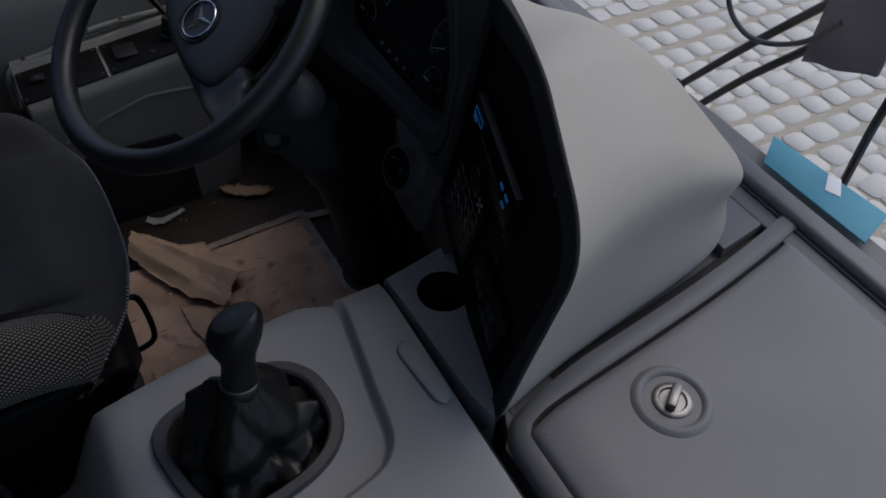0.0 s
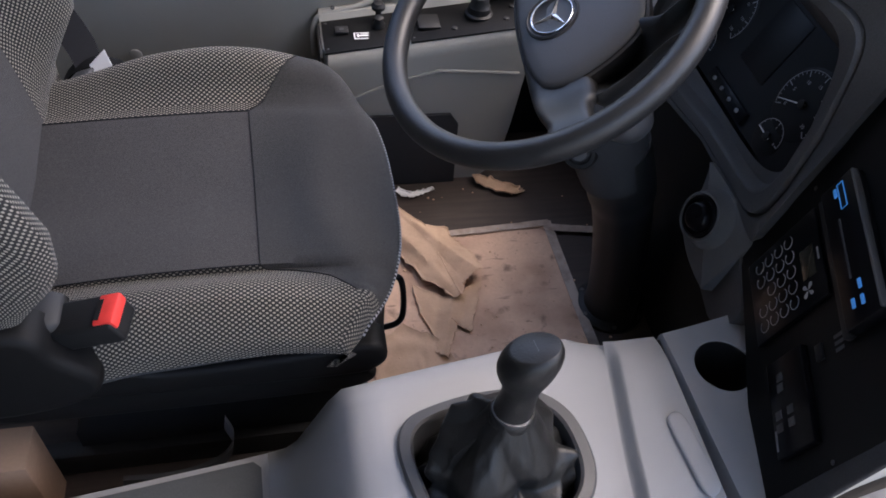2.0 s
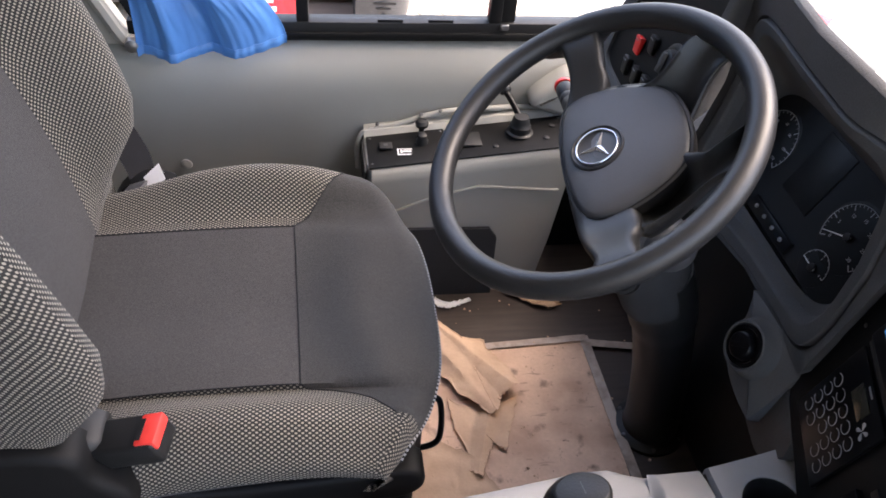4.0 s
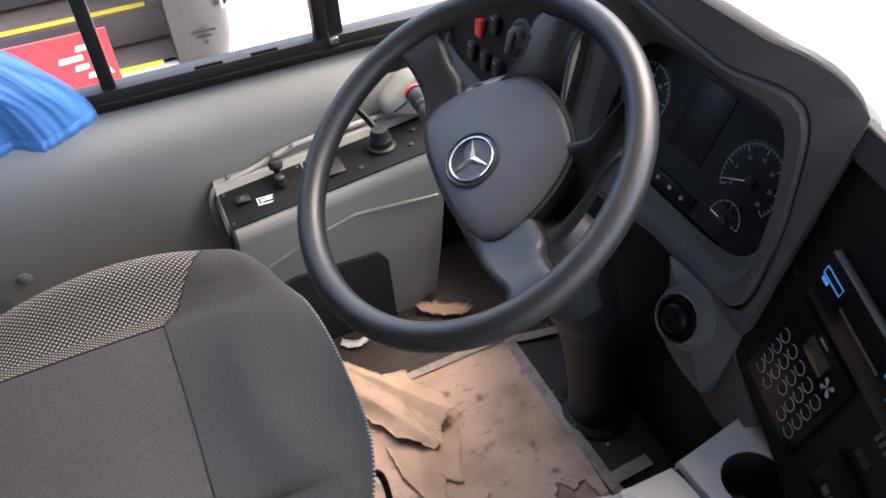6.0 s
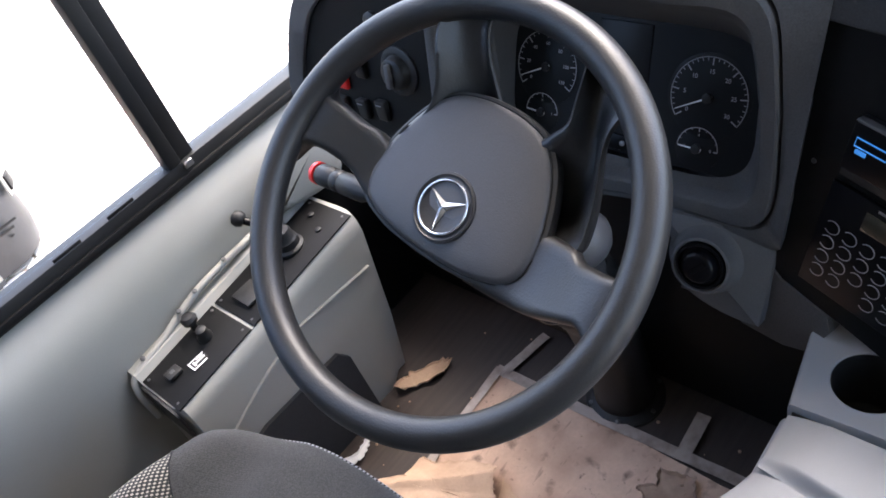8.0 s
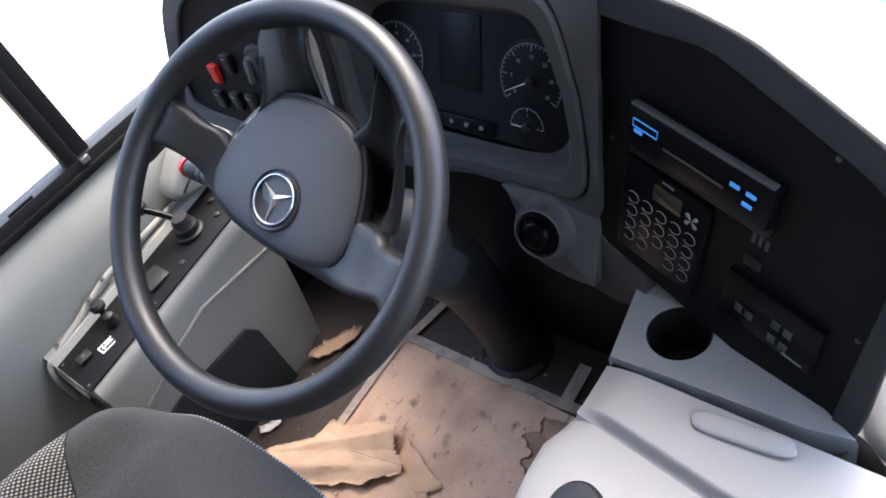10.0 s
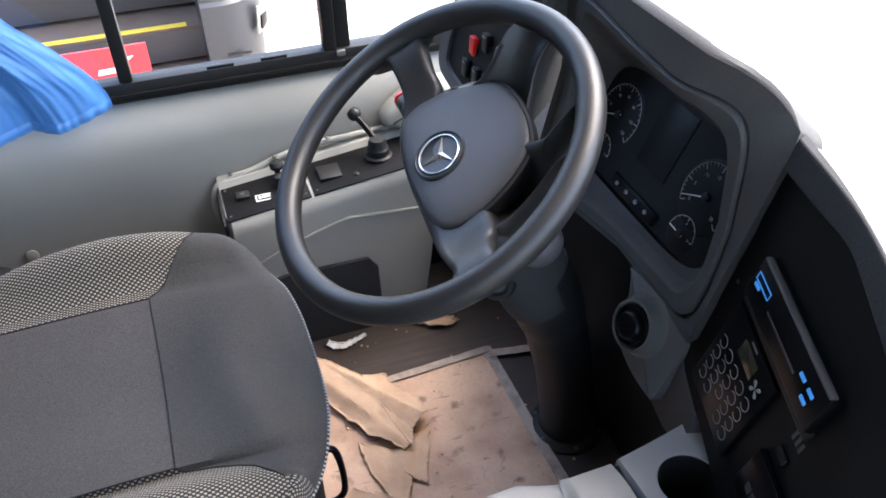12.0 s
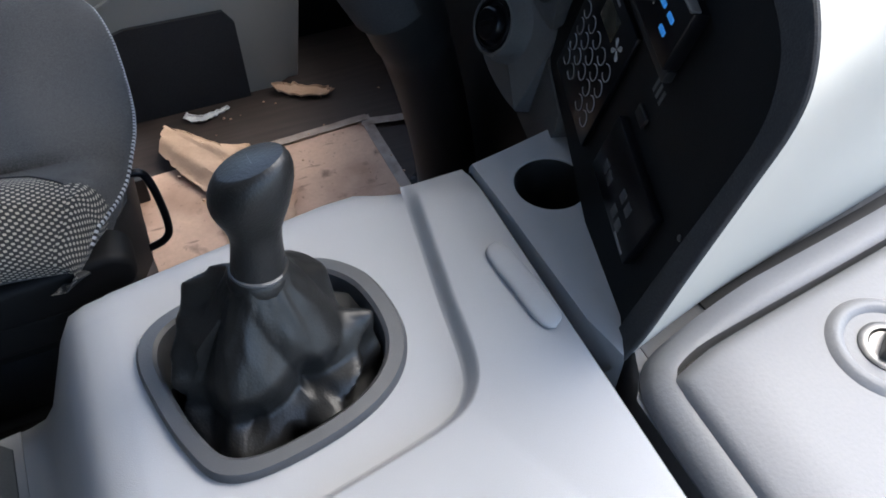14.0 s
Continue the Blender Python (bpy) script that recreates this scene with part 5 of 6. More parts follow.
def steering_column():
    d = thing("steering_column", (1.06, 0.6, 0.0), "black steering column with shroud and floor flange", "steering column")
    path = [(1.100, 0.648, 0.005), (1.098, 0.646, 0.04), (1.084, 0.638, 0.12), (1.062, 0.626, 0.22), (1.034, 0.612, 0.32), (1.002, 0.598, 0.41), (0.965, 0.588, 0.49)]
    part("boot", tube(curve_points(path, 5), [0.054 - 0.004 * math.sin(k * 0.1) + 0.004 * (k > 22) for k in range(31)], 28), "black", d)
    up = [(0.985, 0.590, 0.43), (0.955, 0.587, 0.50), (0.922, 0.585, 0.56), (0.890, 0.583, 0.61), (0.862, 0.582, 0.655), (0.845, 0.582, 0.68)]
    part("shroud", tube(up, [0.054, 0.060, 0.060, 0.056, 0.053, 0.053], 28), "rim", d)
    fl = part("flange", lathe((1.100, 0.648, 0.0), (0, 0, 1), [(0.069, 0), (0.069, 0.006), (0.064, 0.010), (0.054, 0.014)], 36), "black", d)
    for k in range(6):
        a = radians(20 + 60 * k)
        part("bolt", lathe((1.100 + 0.062 * math.cos(a), 0.648 + 0.062 * math.sin(a), 0.009), (0, 0, 1), [(0.0045, 0), (0.0045, 0.003), (0.003, 0.004)], 6), "slate", fl)
    part("lock_housing", tube(curve_points([(0.93, 0.585, 0.575), (0.935, 0.55, 0.585), (0.942, 0.515, 0.592), (0.946, 0.49, 0.594)], 4), [0.04, 0.04, 0.04, 0.04, 0.039, 0.038, 0.037, 0.035, 0.033, 0.031, 0.027, 0.020, 0.008], 20), "slate", d)
    w = Vector((-0.55, -0.75, 0.35)).normalized()
    k = part("ignition_lock", lathe(Vector((0.893, 0.539, 0.519)) - w * 0.02, w, [(0.026, 0), (0.026, 0.014), (0.023, 0.018), (0.018, 0.018), (0.016, 0.015), (0.001, 0.015)], 24), "black", d)
    part("lock_face", lathe(Vector((0.893, 0.539, 0.519)) - w * 0.004, w, [(0.013, 0), (0.012, 0.002), (0.004, 0.0025)], 16), "slate", k)
    def stalk(name, p0, p1, r, mat):
        a, b = Vector(p0), Vector(p1)
        w = (b - a).normalized()
        l = (b - a).length
        prof = [(r * 0.7, 0), (r * 0.75, l * 0.5), (r, l * 0.55)]
        for j in range(2):
            prof += [(r, l * (0.72 + 0.07 * j)), (r * 0.94, l * (0.725 + 0.07 * j)), (r * 0.94, l * (0.735 + 0.07 * j)), (r, l * (0.74 + 0.07 * j))]
        prof += [(r, l * 0.93), (r * 0.85, l * 0.95)]
        s = part(name, lathe(a, w, prof, 20), mat, d)
        return s, b, w
    s, b, w = stalk("stalk", (0.862, 0.66, 0.640), (0.874, 0.882, 0.628), 0.0145, "black")
    part("red_tip", lathe(b - w * 0.014, w, [(0.0150, 0.004), (0.0150, 0.010), (0.012, 0.013), (0.001, 0.013)], 20), "red", s, "red end button")
    return d


steering_column()


# ---- driver seat ----
NEAR_SEAM = [(0.337, 0.600), (0.351, 0.594), (0.365, 0.585), (0.382, 0.577), (0.399, 0.564), (0.411, 0.551), (0.425, 0.537), (0.436, 0.512), (0.443, 0.488), (0.448, 0.462), (0.452, 0.447)]


def x_seam(y):
    if y < 0.452:
        return along(NEAR_SEAM, y)
    if y > 0.775:
        return 0.437 + (y - 0.775) * 0.85
    return 0.437 + 0.010 * (0.775 - y) / 0.323


def seat_z(y):
    """Height of the cushion across its width."""
    a = abs(y - 0.625)
    z = 0.418 - 0.006 * math.cos(min(1, a / 0.165) * math.pi)
    z += (0.046 if y > 0.625 else 0.034) * smoothstep(0.165, 0.235, a)
    return z


def seat_front(y):
    return 0.648 - 0.095 * abs((y - 0.625) / 0.285) ** 3.0


def cushion_rows():
    """(y, z limit) rows across the cushion, from the near skirt over the top to the far one."""
    near = [(0.378, 0.340), (0.364, 0.347), (0.349, 0.358), (0.339, 0.377), (0.337, 0.400), (0.343, 0.421), (0.359, 0.438)]
    top = [0.372, 0.380, 0.388, 0.395, 0.403, 0.41, 0.418, 0.425, 0.431, 0.436, 0.440, 0.443, 0.446, 0.448, 0.450, 0.452, 0.470, 0.50, 0.54, 0.58, 0.62, 0.66, 0.70, 0.73, 0.755, 0.775, 0.80, 0.825, 0.84, 0.855, 0.87]
    far = [(0.886, 0.455), (0.900, 0.434), (0.906, 0.408), (0.905, 0.384), (0.898, 0.362), (0.886, 0.347), (0.872, 0.340)]
    return near + [(y, seat_z(y)) for y in top] + far


def cushion_point(s, row):
    y, z = row
    xb = min(x_seam(y), seat_front(y) - (0.014 if y < 0.5 else 0.055))
    xf = seat_front(y)
    if s <= 1:
        x = 0.105 + (xb - 0.105) * s
    elif s <= 2:
        x = xb + (xf - 0.045 - xb) * (s - 1) if xf - 0.045 > xb else xb + (xf - xb) * 0.3 * (s - 1)
    else:
        a = (s - 2) * math.pi / 2
        start = max(xf - 0.045, xb + (xf - xb) * 0.3) if xf - 0.045 <= xb else xf - 0.045
        x = start + (xf - start) * math.sin(min(a, math.pi / 2))
        z = z - (0.045 * (1 - math.cos(min(a, math.pi / 2))) + max(0, a - math.pi / 2) * 0.075) * min(1.0, max(0.0, (z - 0.335) / 0.10))
        z = max(z, 0.335)
        x -= max(0, a - math.pi / 2) * 0.018
    a = abs(y - 0.625)
    z += 0.030 * min(1.0, max(0.0, (0.41 - z) / 0.07)) * smoothstep(0.30, 0.58, x)
    side = smoothstep(0.150, 0.235, a)
    z -= 0.040 * side * (1 - smoothstep(0.10, 0.31, x)) + 0.022 * side * smoothstep(0.46, 0.60, x)
    z += (0.020 if y > 0.625 else 0.008) * side * math.exp(-(((x - 0.39) / 0.11) ** 2))
    z -= 0.006 * math.cos(math.pi * min(1.0, a / 0.30)) * (1 if a < 0.15 else 0.0)
    crown = 0.010 * math.sin(math.pi * min(1, s / 2)) if 0.452 <= y <= 0.775 else 0
    return Vector((x, y, z + crown))


def grid_part(name, rows, cols, fn, mat, parent, label=""):
    bm = bmesh.new()
    layer = bm.loops.layers.uv.new("UVMap")
    vs = [[bm.verts.new(fn(c, r)) for c in cols] for r in rows]
    tv = [0.0]
    for j in range(1, len(rows)):
        tv.append(tv[-1] + (vs[j][len(cols) // 2].co - vs[j - 1][len(cols) // 2].co).length)
    us = []
    for j in range(len(rows)):
        u = [0.0]
        for i in range(1, len(cols)):
            u.append(u[-1] + (vs[j][i].co - vs[j][i - 1].co).length)
        us.append(u)
    for j in range(len(rows) - 1):
        for i in range(len(cols) - 1):
            f = bm.faces.new((vs[j][i], vs[j][i + 1], vs[j + 1][i + 1], vs[j + 1][i]))
            for lp, (a, b) in zip(f.loops, ((i, j), (i + 1, j), (i + 1, j + 1), (i, j + 1))):
                lp[layer].uv = (us[b][a], tv[b])
    bmesh.ops.recalc_face_normals(bm, faces=bm.faces[:])
    up = sum((f.normal.z for f in bm.faces))
    if up < 0:
        bmesh.ops.reverse_faces(bm, faces=bm.faces[:])
    return part(name, bm, mat, parent, label, angle=80)


def driver_seat():
    d = thing("driver_seat", (0.4, 0.625, 0.0), "charcoal cloth driver seat with checked side bolsters", "seat")
    rows = cushion_rows()
    ys = [r[0] for r in rows]
    i0, i1, k0 = ys.index(0.452), ys.index(0.775), ys.index(0.395)
    back = [k / 16 for k in range(17)]
    front = [1 + k / 14 for k in range(15)] + [2 + k / 10 for k in range(1, 21)]
    grid_part("seat_centre", rows[i0 : i1 + 1], back, cushion_point, "seat", d)
    grid_part("seat_bolster", rows[3 : i0 + 1], back, cushion_point, "check", d, "checked black and grey cloth bolster")
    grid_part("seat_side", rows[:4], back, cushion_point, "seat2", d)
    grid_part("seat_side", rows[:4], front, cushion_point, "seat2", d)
    grid_part("seat_bolster", rows[i1:], back, cushion_point, "check", d, "checked black and grey cloth bolster")
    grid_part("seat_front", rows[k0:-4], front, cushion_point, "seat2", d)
    grid_part("bolster_end", rows[3 : k0 + 1], front, cushion_point, "check", d, "checked black and grey cloth bolster")
    grid_part("bolster_end", rows[-5:], front, cushion_point, "check", d, "checked black and grey cloth bolster")
    for y in (0.452, 0.775):
        part("seam", tube([cushion_point(s, (y, seat_z(y))) + Vector((0, 0, 0.0005)) for s in back], 0.0011, 6), "belt", d)
    part("seam", tube([cushion_point(1, r) + Vector((0, 0, 0.0006)) for r in rows[k0 : -6]], 0.0011, 6), "belt", d)
    pip = [cushion_point(3.0, r) for r in rows[6:-6]]
    part("piping", tube(pip, 0.0022, 6), "belt", d)
    stitch, row = bmesh.new(), even(pip, 180)
    for k in range(1, 178, 2):
        add(stitch, tube([row[k], row[k + 1]], 0.0027, 5))
    part("stitches", stitch, "console", d, "pale stitches along the seat edge")
    part("seat_pan", prism([(0.10, 0.385, 0.235), (0.575, 0.385, 0.235), (0.615, 0.46, 0.235), (0.620, 0.78, 0.235), (0.575, 0.87, 0.235), (0.10, 0.87, 0.235)], (0, 0, 1), 0.108, 0.010), "black", d)
    # backrest
    o, up, fw = Vector((0.135, 0.625, 0.395)), Vector((-0.27, 0, 0.963)).normalized(), Vector((0.963, 0, 0.27)).normalized()

    def half(h):
        return 0.155 + 0.03 * smoothstep(0.05, 0.5, h)

    def back_point(h, row):
        a, lift = row
        y = a * (1 + 0.05 * smoothstep(0, 0.3, h) - 0.25 * smoothstep(0.50, 0.75, h))
        dep = lift * smoothstep(0.02, 0.17, h) + 0.022 * math.sin(math.pi * min(1, h / 0.5)) - 0.05 * smoothstep(0.62, 0.76, h)
        return o + up * h + fw * dep + Vector((0, y, 0))

    def near_point(h, row):
        s = min(1.0, max(0.0, (h - 0.07) / 0.11))
        return back_point(h, (row[0], 0.0)) + fw * row[1] * math.sqrt(1 - (1 - s) ** 2)

    hs = [0.0, 0.02, 0.05, 0.09, 0.13, 0.18, 0.23, 0.28, 0.34, 0.40, 0.46, 0.52, 0.58, 0.64, 0.70, 0.76]
    centre = [(-0.16 + 0.32 * k / 12, 0.0) for k in range(13)]
    side = [(0.16, 0.0), (0.18, 0.012), (0.20, 0.040), (0.225, 0.074), (0.25, 0.094), (0.27, 0.096), (0.288, 0.080), (0.295, 0.045), (0.292, -0.01), (0.284, -0.07), (0.26, -0.10)]
    grid_part("back_centre", centre, hs, back_point, "seat", d)
    grid_part("back_bolster", side, hs, back_point, "check", d, "checked black and grey cloth bolster")
    grid_part("back_bolster", [(-a, b * 1.35 + 0.02 * (a > 0.2)) for a, b in side], [0.0, 0.04, 0.07, 0.09, 0.11] + hs[4:], near_point, "check", d, "checked black and grey cloth bolster")
    shell = [[o + up * h + fw * -0.10 + Vector((0, y, 0)) for y in (-0.27, -0.2, 0, 0.2, 0.27)] + [o + up * h + fw * -0.02 + Vector((0, y, 0)) for y in (0.27, 0, -0.27)] for h in (0.0, 0.3, 0.74)]
    part("back_shell", loft(shell), "black", d)
    # base
    part("suspension", loft([[(x0, y0, z), (x1, y0, z), (x1, y1, z), (x0, y1, z)] for x0, x1, y0, y1, z in ((0.14, 0.56, 0.43, 0.83, 0.06), (0.14, 0.56, 0.43, 0.83, 0.10), (0.16, 0.54, 0.45, 0.81, 0.14), (0.13, 0.58, 0.42, 0.84, 0.19), (0.12, 0.59, 0.40, 0.86, 0.233))]), "rubber", d)
    part("rail", box(0.02, 0.62, 0.415, 0.445, 0.0, 0.055, 0.004), "black", d)
    part("rail", box(0.02, 0.62, 0.815, 0.845, 0.0, 0.055, 0.004), "black", d)
    cover = [(0.04, 0.42), (0.07, 0.35), (0.13, 0.318), (0.28, 0.308), (0.54, 0.304), (0.592, 0.316), (0.606, 0.342), (0.590, 0.368), (0.53, 0.366), (0.32, 0.352), (0.265, 0.385), (0.235, 0.45), (0.17, 0.485), (0.08, 0.485)]
    part("side_cover", prism([(p.x, 0.392, p.z) for p in loop_points([(x, 0, z) for x, z in cover], 4)], (0, -1, 0), 0.042, 0.010, 3), "panel", d)
    skirt = [(0.08, 0.262), (0.30, 0.252), (0.53, 0.256), (0.580, 0.268), (0.592, 0.286), (0.580, 0.302), (0.50, 0.306), (0.10, 0.310)]
    part("lower_cover", prism([(p.x, 0.395, p.z) for p in loop_points([(x, 0, z) for x, z in skirt], 4)], (0, -1, 0), 0.036, 0.008, 3), "panel", d)
    rec = [(0.02, 0.39), (0.02, 0.495), (0.12, 0.508), (0.180, 0.504), (0.208, 0.487), (0.220, 0.455), (0.255, 0.41), (0.245, 0.375), (0.19, 0.35), (0.10, 0.345)]
    # black shape added for the dark hollow by the far bolster
    far_hollow = [(0.110, 0.33), (0.15, 0.335), (0.20, 0.380), (0.230, 0.400), (0.222, 0.412), (0.180, 0.420), (0.138, 0.395)]
    part("hinge_dark_part", prism([(p.x, 0.925, p.z) for p in loop_points([(x, 0, z) for x, z in far_hollow], 4)], (0, 1, 0), 0.04, 0.010, 3), "panel", d)
    part("recliner_cover", prism([(p.x, 0.362, p.z) for p in loop_points([(x, 0, z) for x, z in rec], 4)], (0, -1, 0), 0.05, 0.014, 3), "panel", d)
    part("hinge_dark_part", loft([[(0.165 + 0.062 * k * math.cos(t), 0.365 - y, 0.468 + 0.024 * k * math.sin(t)) for t in (2 * math.pi * j / 28 for j in range(28))] for k, y in ((1.0, -0.03), (1.0, 0.012), (0.9, 0.020), (0.7, 0.024))]), "black", d)
    bar = curve_points([(0.585, 0.47, 0.362), (0.625, 0.47, 0.368), (0.640, 0.47, 0.352), (0.645, 0.47, 0.285), (0.636, 0.47, 0.254), (0.60, 0.47, 0.243)], 6)
    part("adjust_bar", tube(bar, 0.0048, 10), "gloss", d)
    arm = curve_points([(0.372, 0.372, 0.185), (0.380, 0.368, 0.140), (0.362, 0.365, 0.092), (0.318, 0.362, 0.062), (0.262, 0.362, 0.050), (0.205, 0.364, 0.052)], 6)
    part("tilt_lever", loft([[p + Vector((0.002, -0.004, 0.014)), p + Vector((0.002, 0.004, 0.014)), p + Vector((-0.002, 0.004, -0.014)), p + Vector((-0.002, -0.004, -0.014))] for p in arm]), "slate", d, "flat grey tilt lever")
    part("lever_hole", lathe((0.222, 0.360, 0.051), (0, -1, 0), [(0.006, 0), (0.006, 0.001), (0.004, 0.0012)], 14), "black", d)
    part("bolt", lathe((0.571, 0.396, 0.243), (0.1, -0.5, 1), [(0.013, 0), (0.013, 0.002), (0.008, 0.003), (0.008, 0.008), (0.005, 0.009)], 6), "steel", d)
    return d


driver_seat()


def seat_buckle():
    d = thing("seat_buckle", (0.25, 0.37, 0.36), "black seat belt buckle with a red release button", "buckle")
    m = axes((0.280, 0.352, 0.484), Vector((0.80, -0.15, 0.30)).normalized(), Vector((0.16, 0.98, 0.06)).normalized(), Vector((-0.35, 0.0, 0.94)).normalized())
    part("body", moved(box(-0.085, 0.014, -0.024, 0.024, -0.026, 0.0115, 0.006, 3), m), "black", d)
    b = part("button", moved(box(-0.010, 0.0165, -0.021, 0.021, -0.002, 0.0135, 0.003), m), "buckle", d, "red release button")
    part("slot", moved(box(-0.008, -0.002, -0.015, 0.013, 0.0136, 0.0145), m), "black", b)
    part("strap", tube(curve_points([(0.20, 0.366, 0.425), (0.16, 0.36, 0.37), (0.12, 0.36, 0.31)], 5), 0.016, 10), "belt", d)
    return d


seat_buckle()


def seat_belt():
    d = thing("seat_belt", (0.10, 0.95, 0.3), "black webbing seat belt with a white label", "seat belt")

    def web(u, v):
        p = curve_points([(-0.15, 1.17, 0.80), (-0.02, 1.12, 0.60), (0.10, 1.05, 0.49), (0.165, 0.97, 0.435), (0.18, 0.93, 0.395)], 8)
        k = min(len(p) - 1, int(u * (len(p) - 1)))
        return p[k] + Vector((0.018, 0.016, 0.01)) * (2 * v - 1)
    part("webbing", sheet(web, 32, 2, 0.0015), "belt", d)
    part("label", moved(box(-0.026, 0.026, -0.022, 0.022, 0, 0.001), axes((0.196, 0.915, 0.424), (0.75, 0.30, 0.60), (-0.35, 0.93, 0.05), (-0.55, -0.25, 0.80))), "white", d, "white care label")
    part("tongue", moved(box(-0.02, 0.02, -0.022, 0.022, -0.006, 0.006, 0.003), axes((0.168, 0.905, 0.412), (0.8, -0.3, 0.4), (0.35, 0.93, 0), (-0.4, 0.1, 0.9))), "ring", d)
    return d


seat_belt()


# ---- side box on the left wall ----
def box_z(x):
    return 0.338 + (x - 0.58) * 0.118


def side_box():
    d = thing("side_box", (0.78, 1.1, 0.0), "grey moulded side box with black switch panels", "side cabinet")
    rings = []
    for x in (0.572, 0.580, 0.60, 0.66, 0.735, 0.81, 0.90, 0.965, 0.985, 0.992):
        z = box_z(x)
        rnd = 0.02 if x in (0.572, 0.992) else 0.0
        low = 0.02 if x > 0.9 else 0.0
        rings.append([(x - 0.03 * (x > 0.95), 1.047 + low + rnd, 0.0), (x - 0.015 * (x > 0.95), 1.044 + low / 2 + rnd, 0.15), (x, 1.043 + rnd, z - 0.03), (x, 1.046 + rnd, z - 0.008), (x, 1.054 + rnd, z),
                      (x, 1.10, z + 0.001), (x, 1.168, z - 0.004), (x, 1.178, z + 0.010), (x, 1.188, z + 0.012), (x, 1.215, z + 0.008), (x, 1.215, 0.0)])
    part("body", loft(rings), "wall", d)
    part("end_plate", prism([(0.5705, 1.056, 0.26), (0.5705, 1.056, 0.330), (0.5705, 1.064, 0.336), (0.5705, 1.165, 0.333), (0.5705, 1.165, 0.26)], (-1, 0, 0), 0.004), "black", d)
    bead = curve_points([(0.560, 1.17, 0.26), (0.560, 1.178, 0.315), (0.578, 1.185, 0.343), (0.64, 1.188, 0.356), (0.70, 1.190, 0.374), (0.76, 1.191, 0.386), (0.88, 1.192, 0.392), (1.00, 1.192, 0.395)], 6)
    part("rear_bead", tube(bead, 0.0065, 10), "wall", d)
    for x, z in ((0.60, 0.352), (0.69, 0.374), (0.73, 0.383), (0.80, 0.392), (0.92, 0.398)):
        part("screw", lathe((x, 1.186, z + 0.006), (0, -0.5, 1), [(0.0045, 0), (0.0045, 0.0015), (0.003, 0.0022)], 10), "ring", d)
    ridge = curve_points([(0.62, 1.042, 0.238), (0.70, 1.042, 0.272), (0.785, 1.041, 0.298), (0.81, 1.041, 0.300), (0.90, 1.042, 0.292), (0.965, 1.044, 0.285)], 5)
    part("crease", tube(ridge, 0.0035, 8), "wall", d)
    # flat dark area, slightly proud of the box front
    part("lower_cover", prism([(0.60, 1.036, 0.0), (0.852, 1.036, 0.0), (0.848, 1.036, 0.165), (0.830, 1.036, 0.192), (0.66, 1.036, 0.195), (0.60, 1.036, 0.180)], (0, 1, 0), 0.03, 0.0), "rim", d, "flat dark grey area low on the box front")

    def panel(x0, x1):
        pts = [(x, y, box_z(x) + (0.0015 if y < 1.1 else -0.001)) for x, y in ((x0, 1.053), (x1, 1.053), (x1, 1.167), (x0, 1.167))]
        p = part("switch_panel", prism(pts, (0, 0, 1), 0.003, 0.001), "panel", d, "black switch panel")
        for x in (x0 + 0.008, x1 - 0.008):
            for y in (1.067, 1.156):
                part("screw", lathe((x, y, box_z(x) + 0.003), (0, 0, 1), [(0.003, 0), (0.003, 0.001), (0.002, 0.0015)], 8), "ring", p)
        return p

    a, b = panel(0.5745, 0.735), panel(0.741, 0.983)
    z = box_z(0.65) + 0.0045
    lab = part("warning_label", box(0.634, 0.668, 1.085, 1.106, z, z + 0.0006), "white", a, "white label")
    part("printed_field", box(0.6365, 0.6655, 1.0875, 1.1035, z + 0.0007, z + 0.0009), "black", lab)
    for x0, x1, y0, y1 in ((0.640, 0.662, 1.0935, 1.0975), (0.640, 0.644, 1.0905, 1.1005), (0.6475, 0.662, 1.100, 1.1015)):
        part("print_bar", box(x0, x1, y0, y1, z + 0.0010, z + 0.0012), "white", lab)
    rk = part("rocker_switch", moved(box(-0.013, 0.013, -0.011, 0.011, 0, 0.007, 0.002), Matrix.Translation((0.612, 1.118, box_z(0.612) + 0.0045))), "black", a)
    part("switch_mark", box(0.608, 0.616, 1.114, 1.122, box_z(0.612) + 0.0117, box_z(0.612) + 0.0120), "ring", rk)
    for x, y, r in ((0.686, 1.122, 0.013),):
        zz = box_z(x) + 0.003
        part("knob", lathe((x, y, zz), (0, -0.1, 1), [(r, 0), (r, 0.006), (r * 0.75, 0.012), (r * 0.7, 0.022), (r * 0.3, 0.025)], 20), "black", a)
    part("valve_knob", lathe((0.688, 1.152, box_z(0.69) + 0.02), (0, 0, 1), [(0.006, -0.015), (0.006, 0.0), (0.013, 0.004), (0.014, 0.011), (0.010, 0.017), (0.001, 0.019)], 18), "black", a)
    zz = box_z(0.785)
    part("flap", moved(box(-0.022, 0.022, -0.024, 0.024, 0, 0.006, 0.002), Matrix.Translation((0.782, 1.11, zz + 0.0035))), "black", b)
    # hand brake
    hb = part("brake_base", lathe((0.885, 1.118, box_z(0.885) + 0.003), (0, 0, 1), [(0.028, 0), (0.028, 0.005), (0.023, 0.008), (0.022, 0.020), (0.019, 0.023), (0.018, 0.032), (0.015, 0.040), (0.001, 0.041)], 28), "black", b, "black parking brake valve")
    part("brake_arm", tube(curve_points([(0.885, 1.118, box_z(0.885) + 0.03), (0.880, 1.135, 0.415), (0.868, 1.158, 0.432), (0.858, 1.176, 0.442)], 5), 0.0065, 10), "gloss", hb)
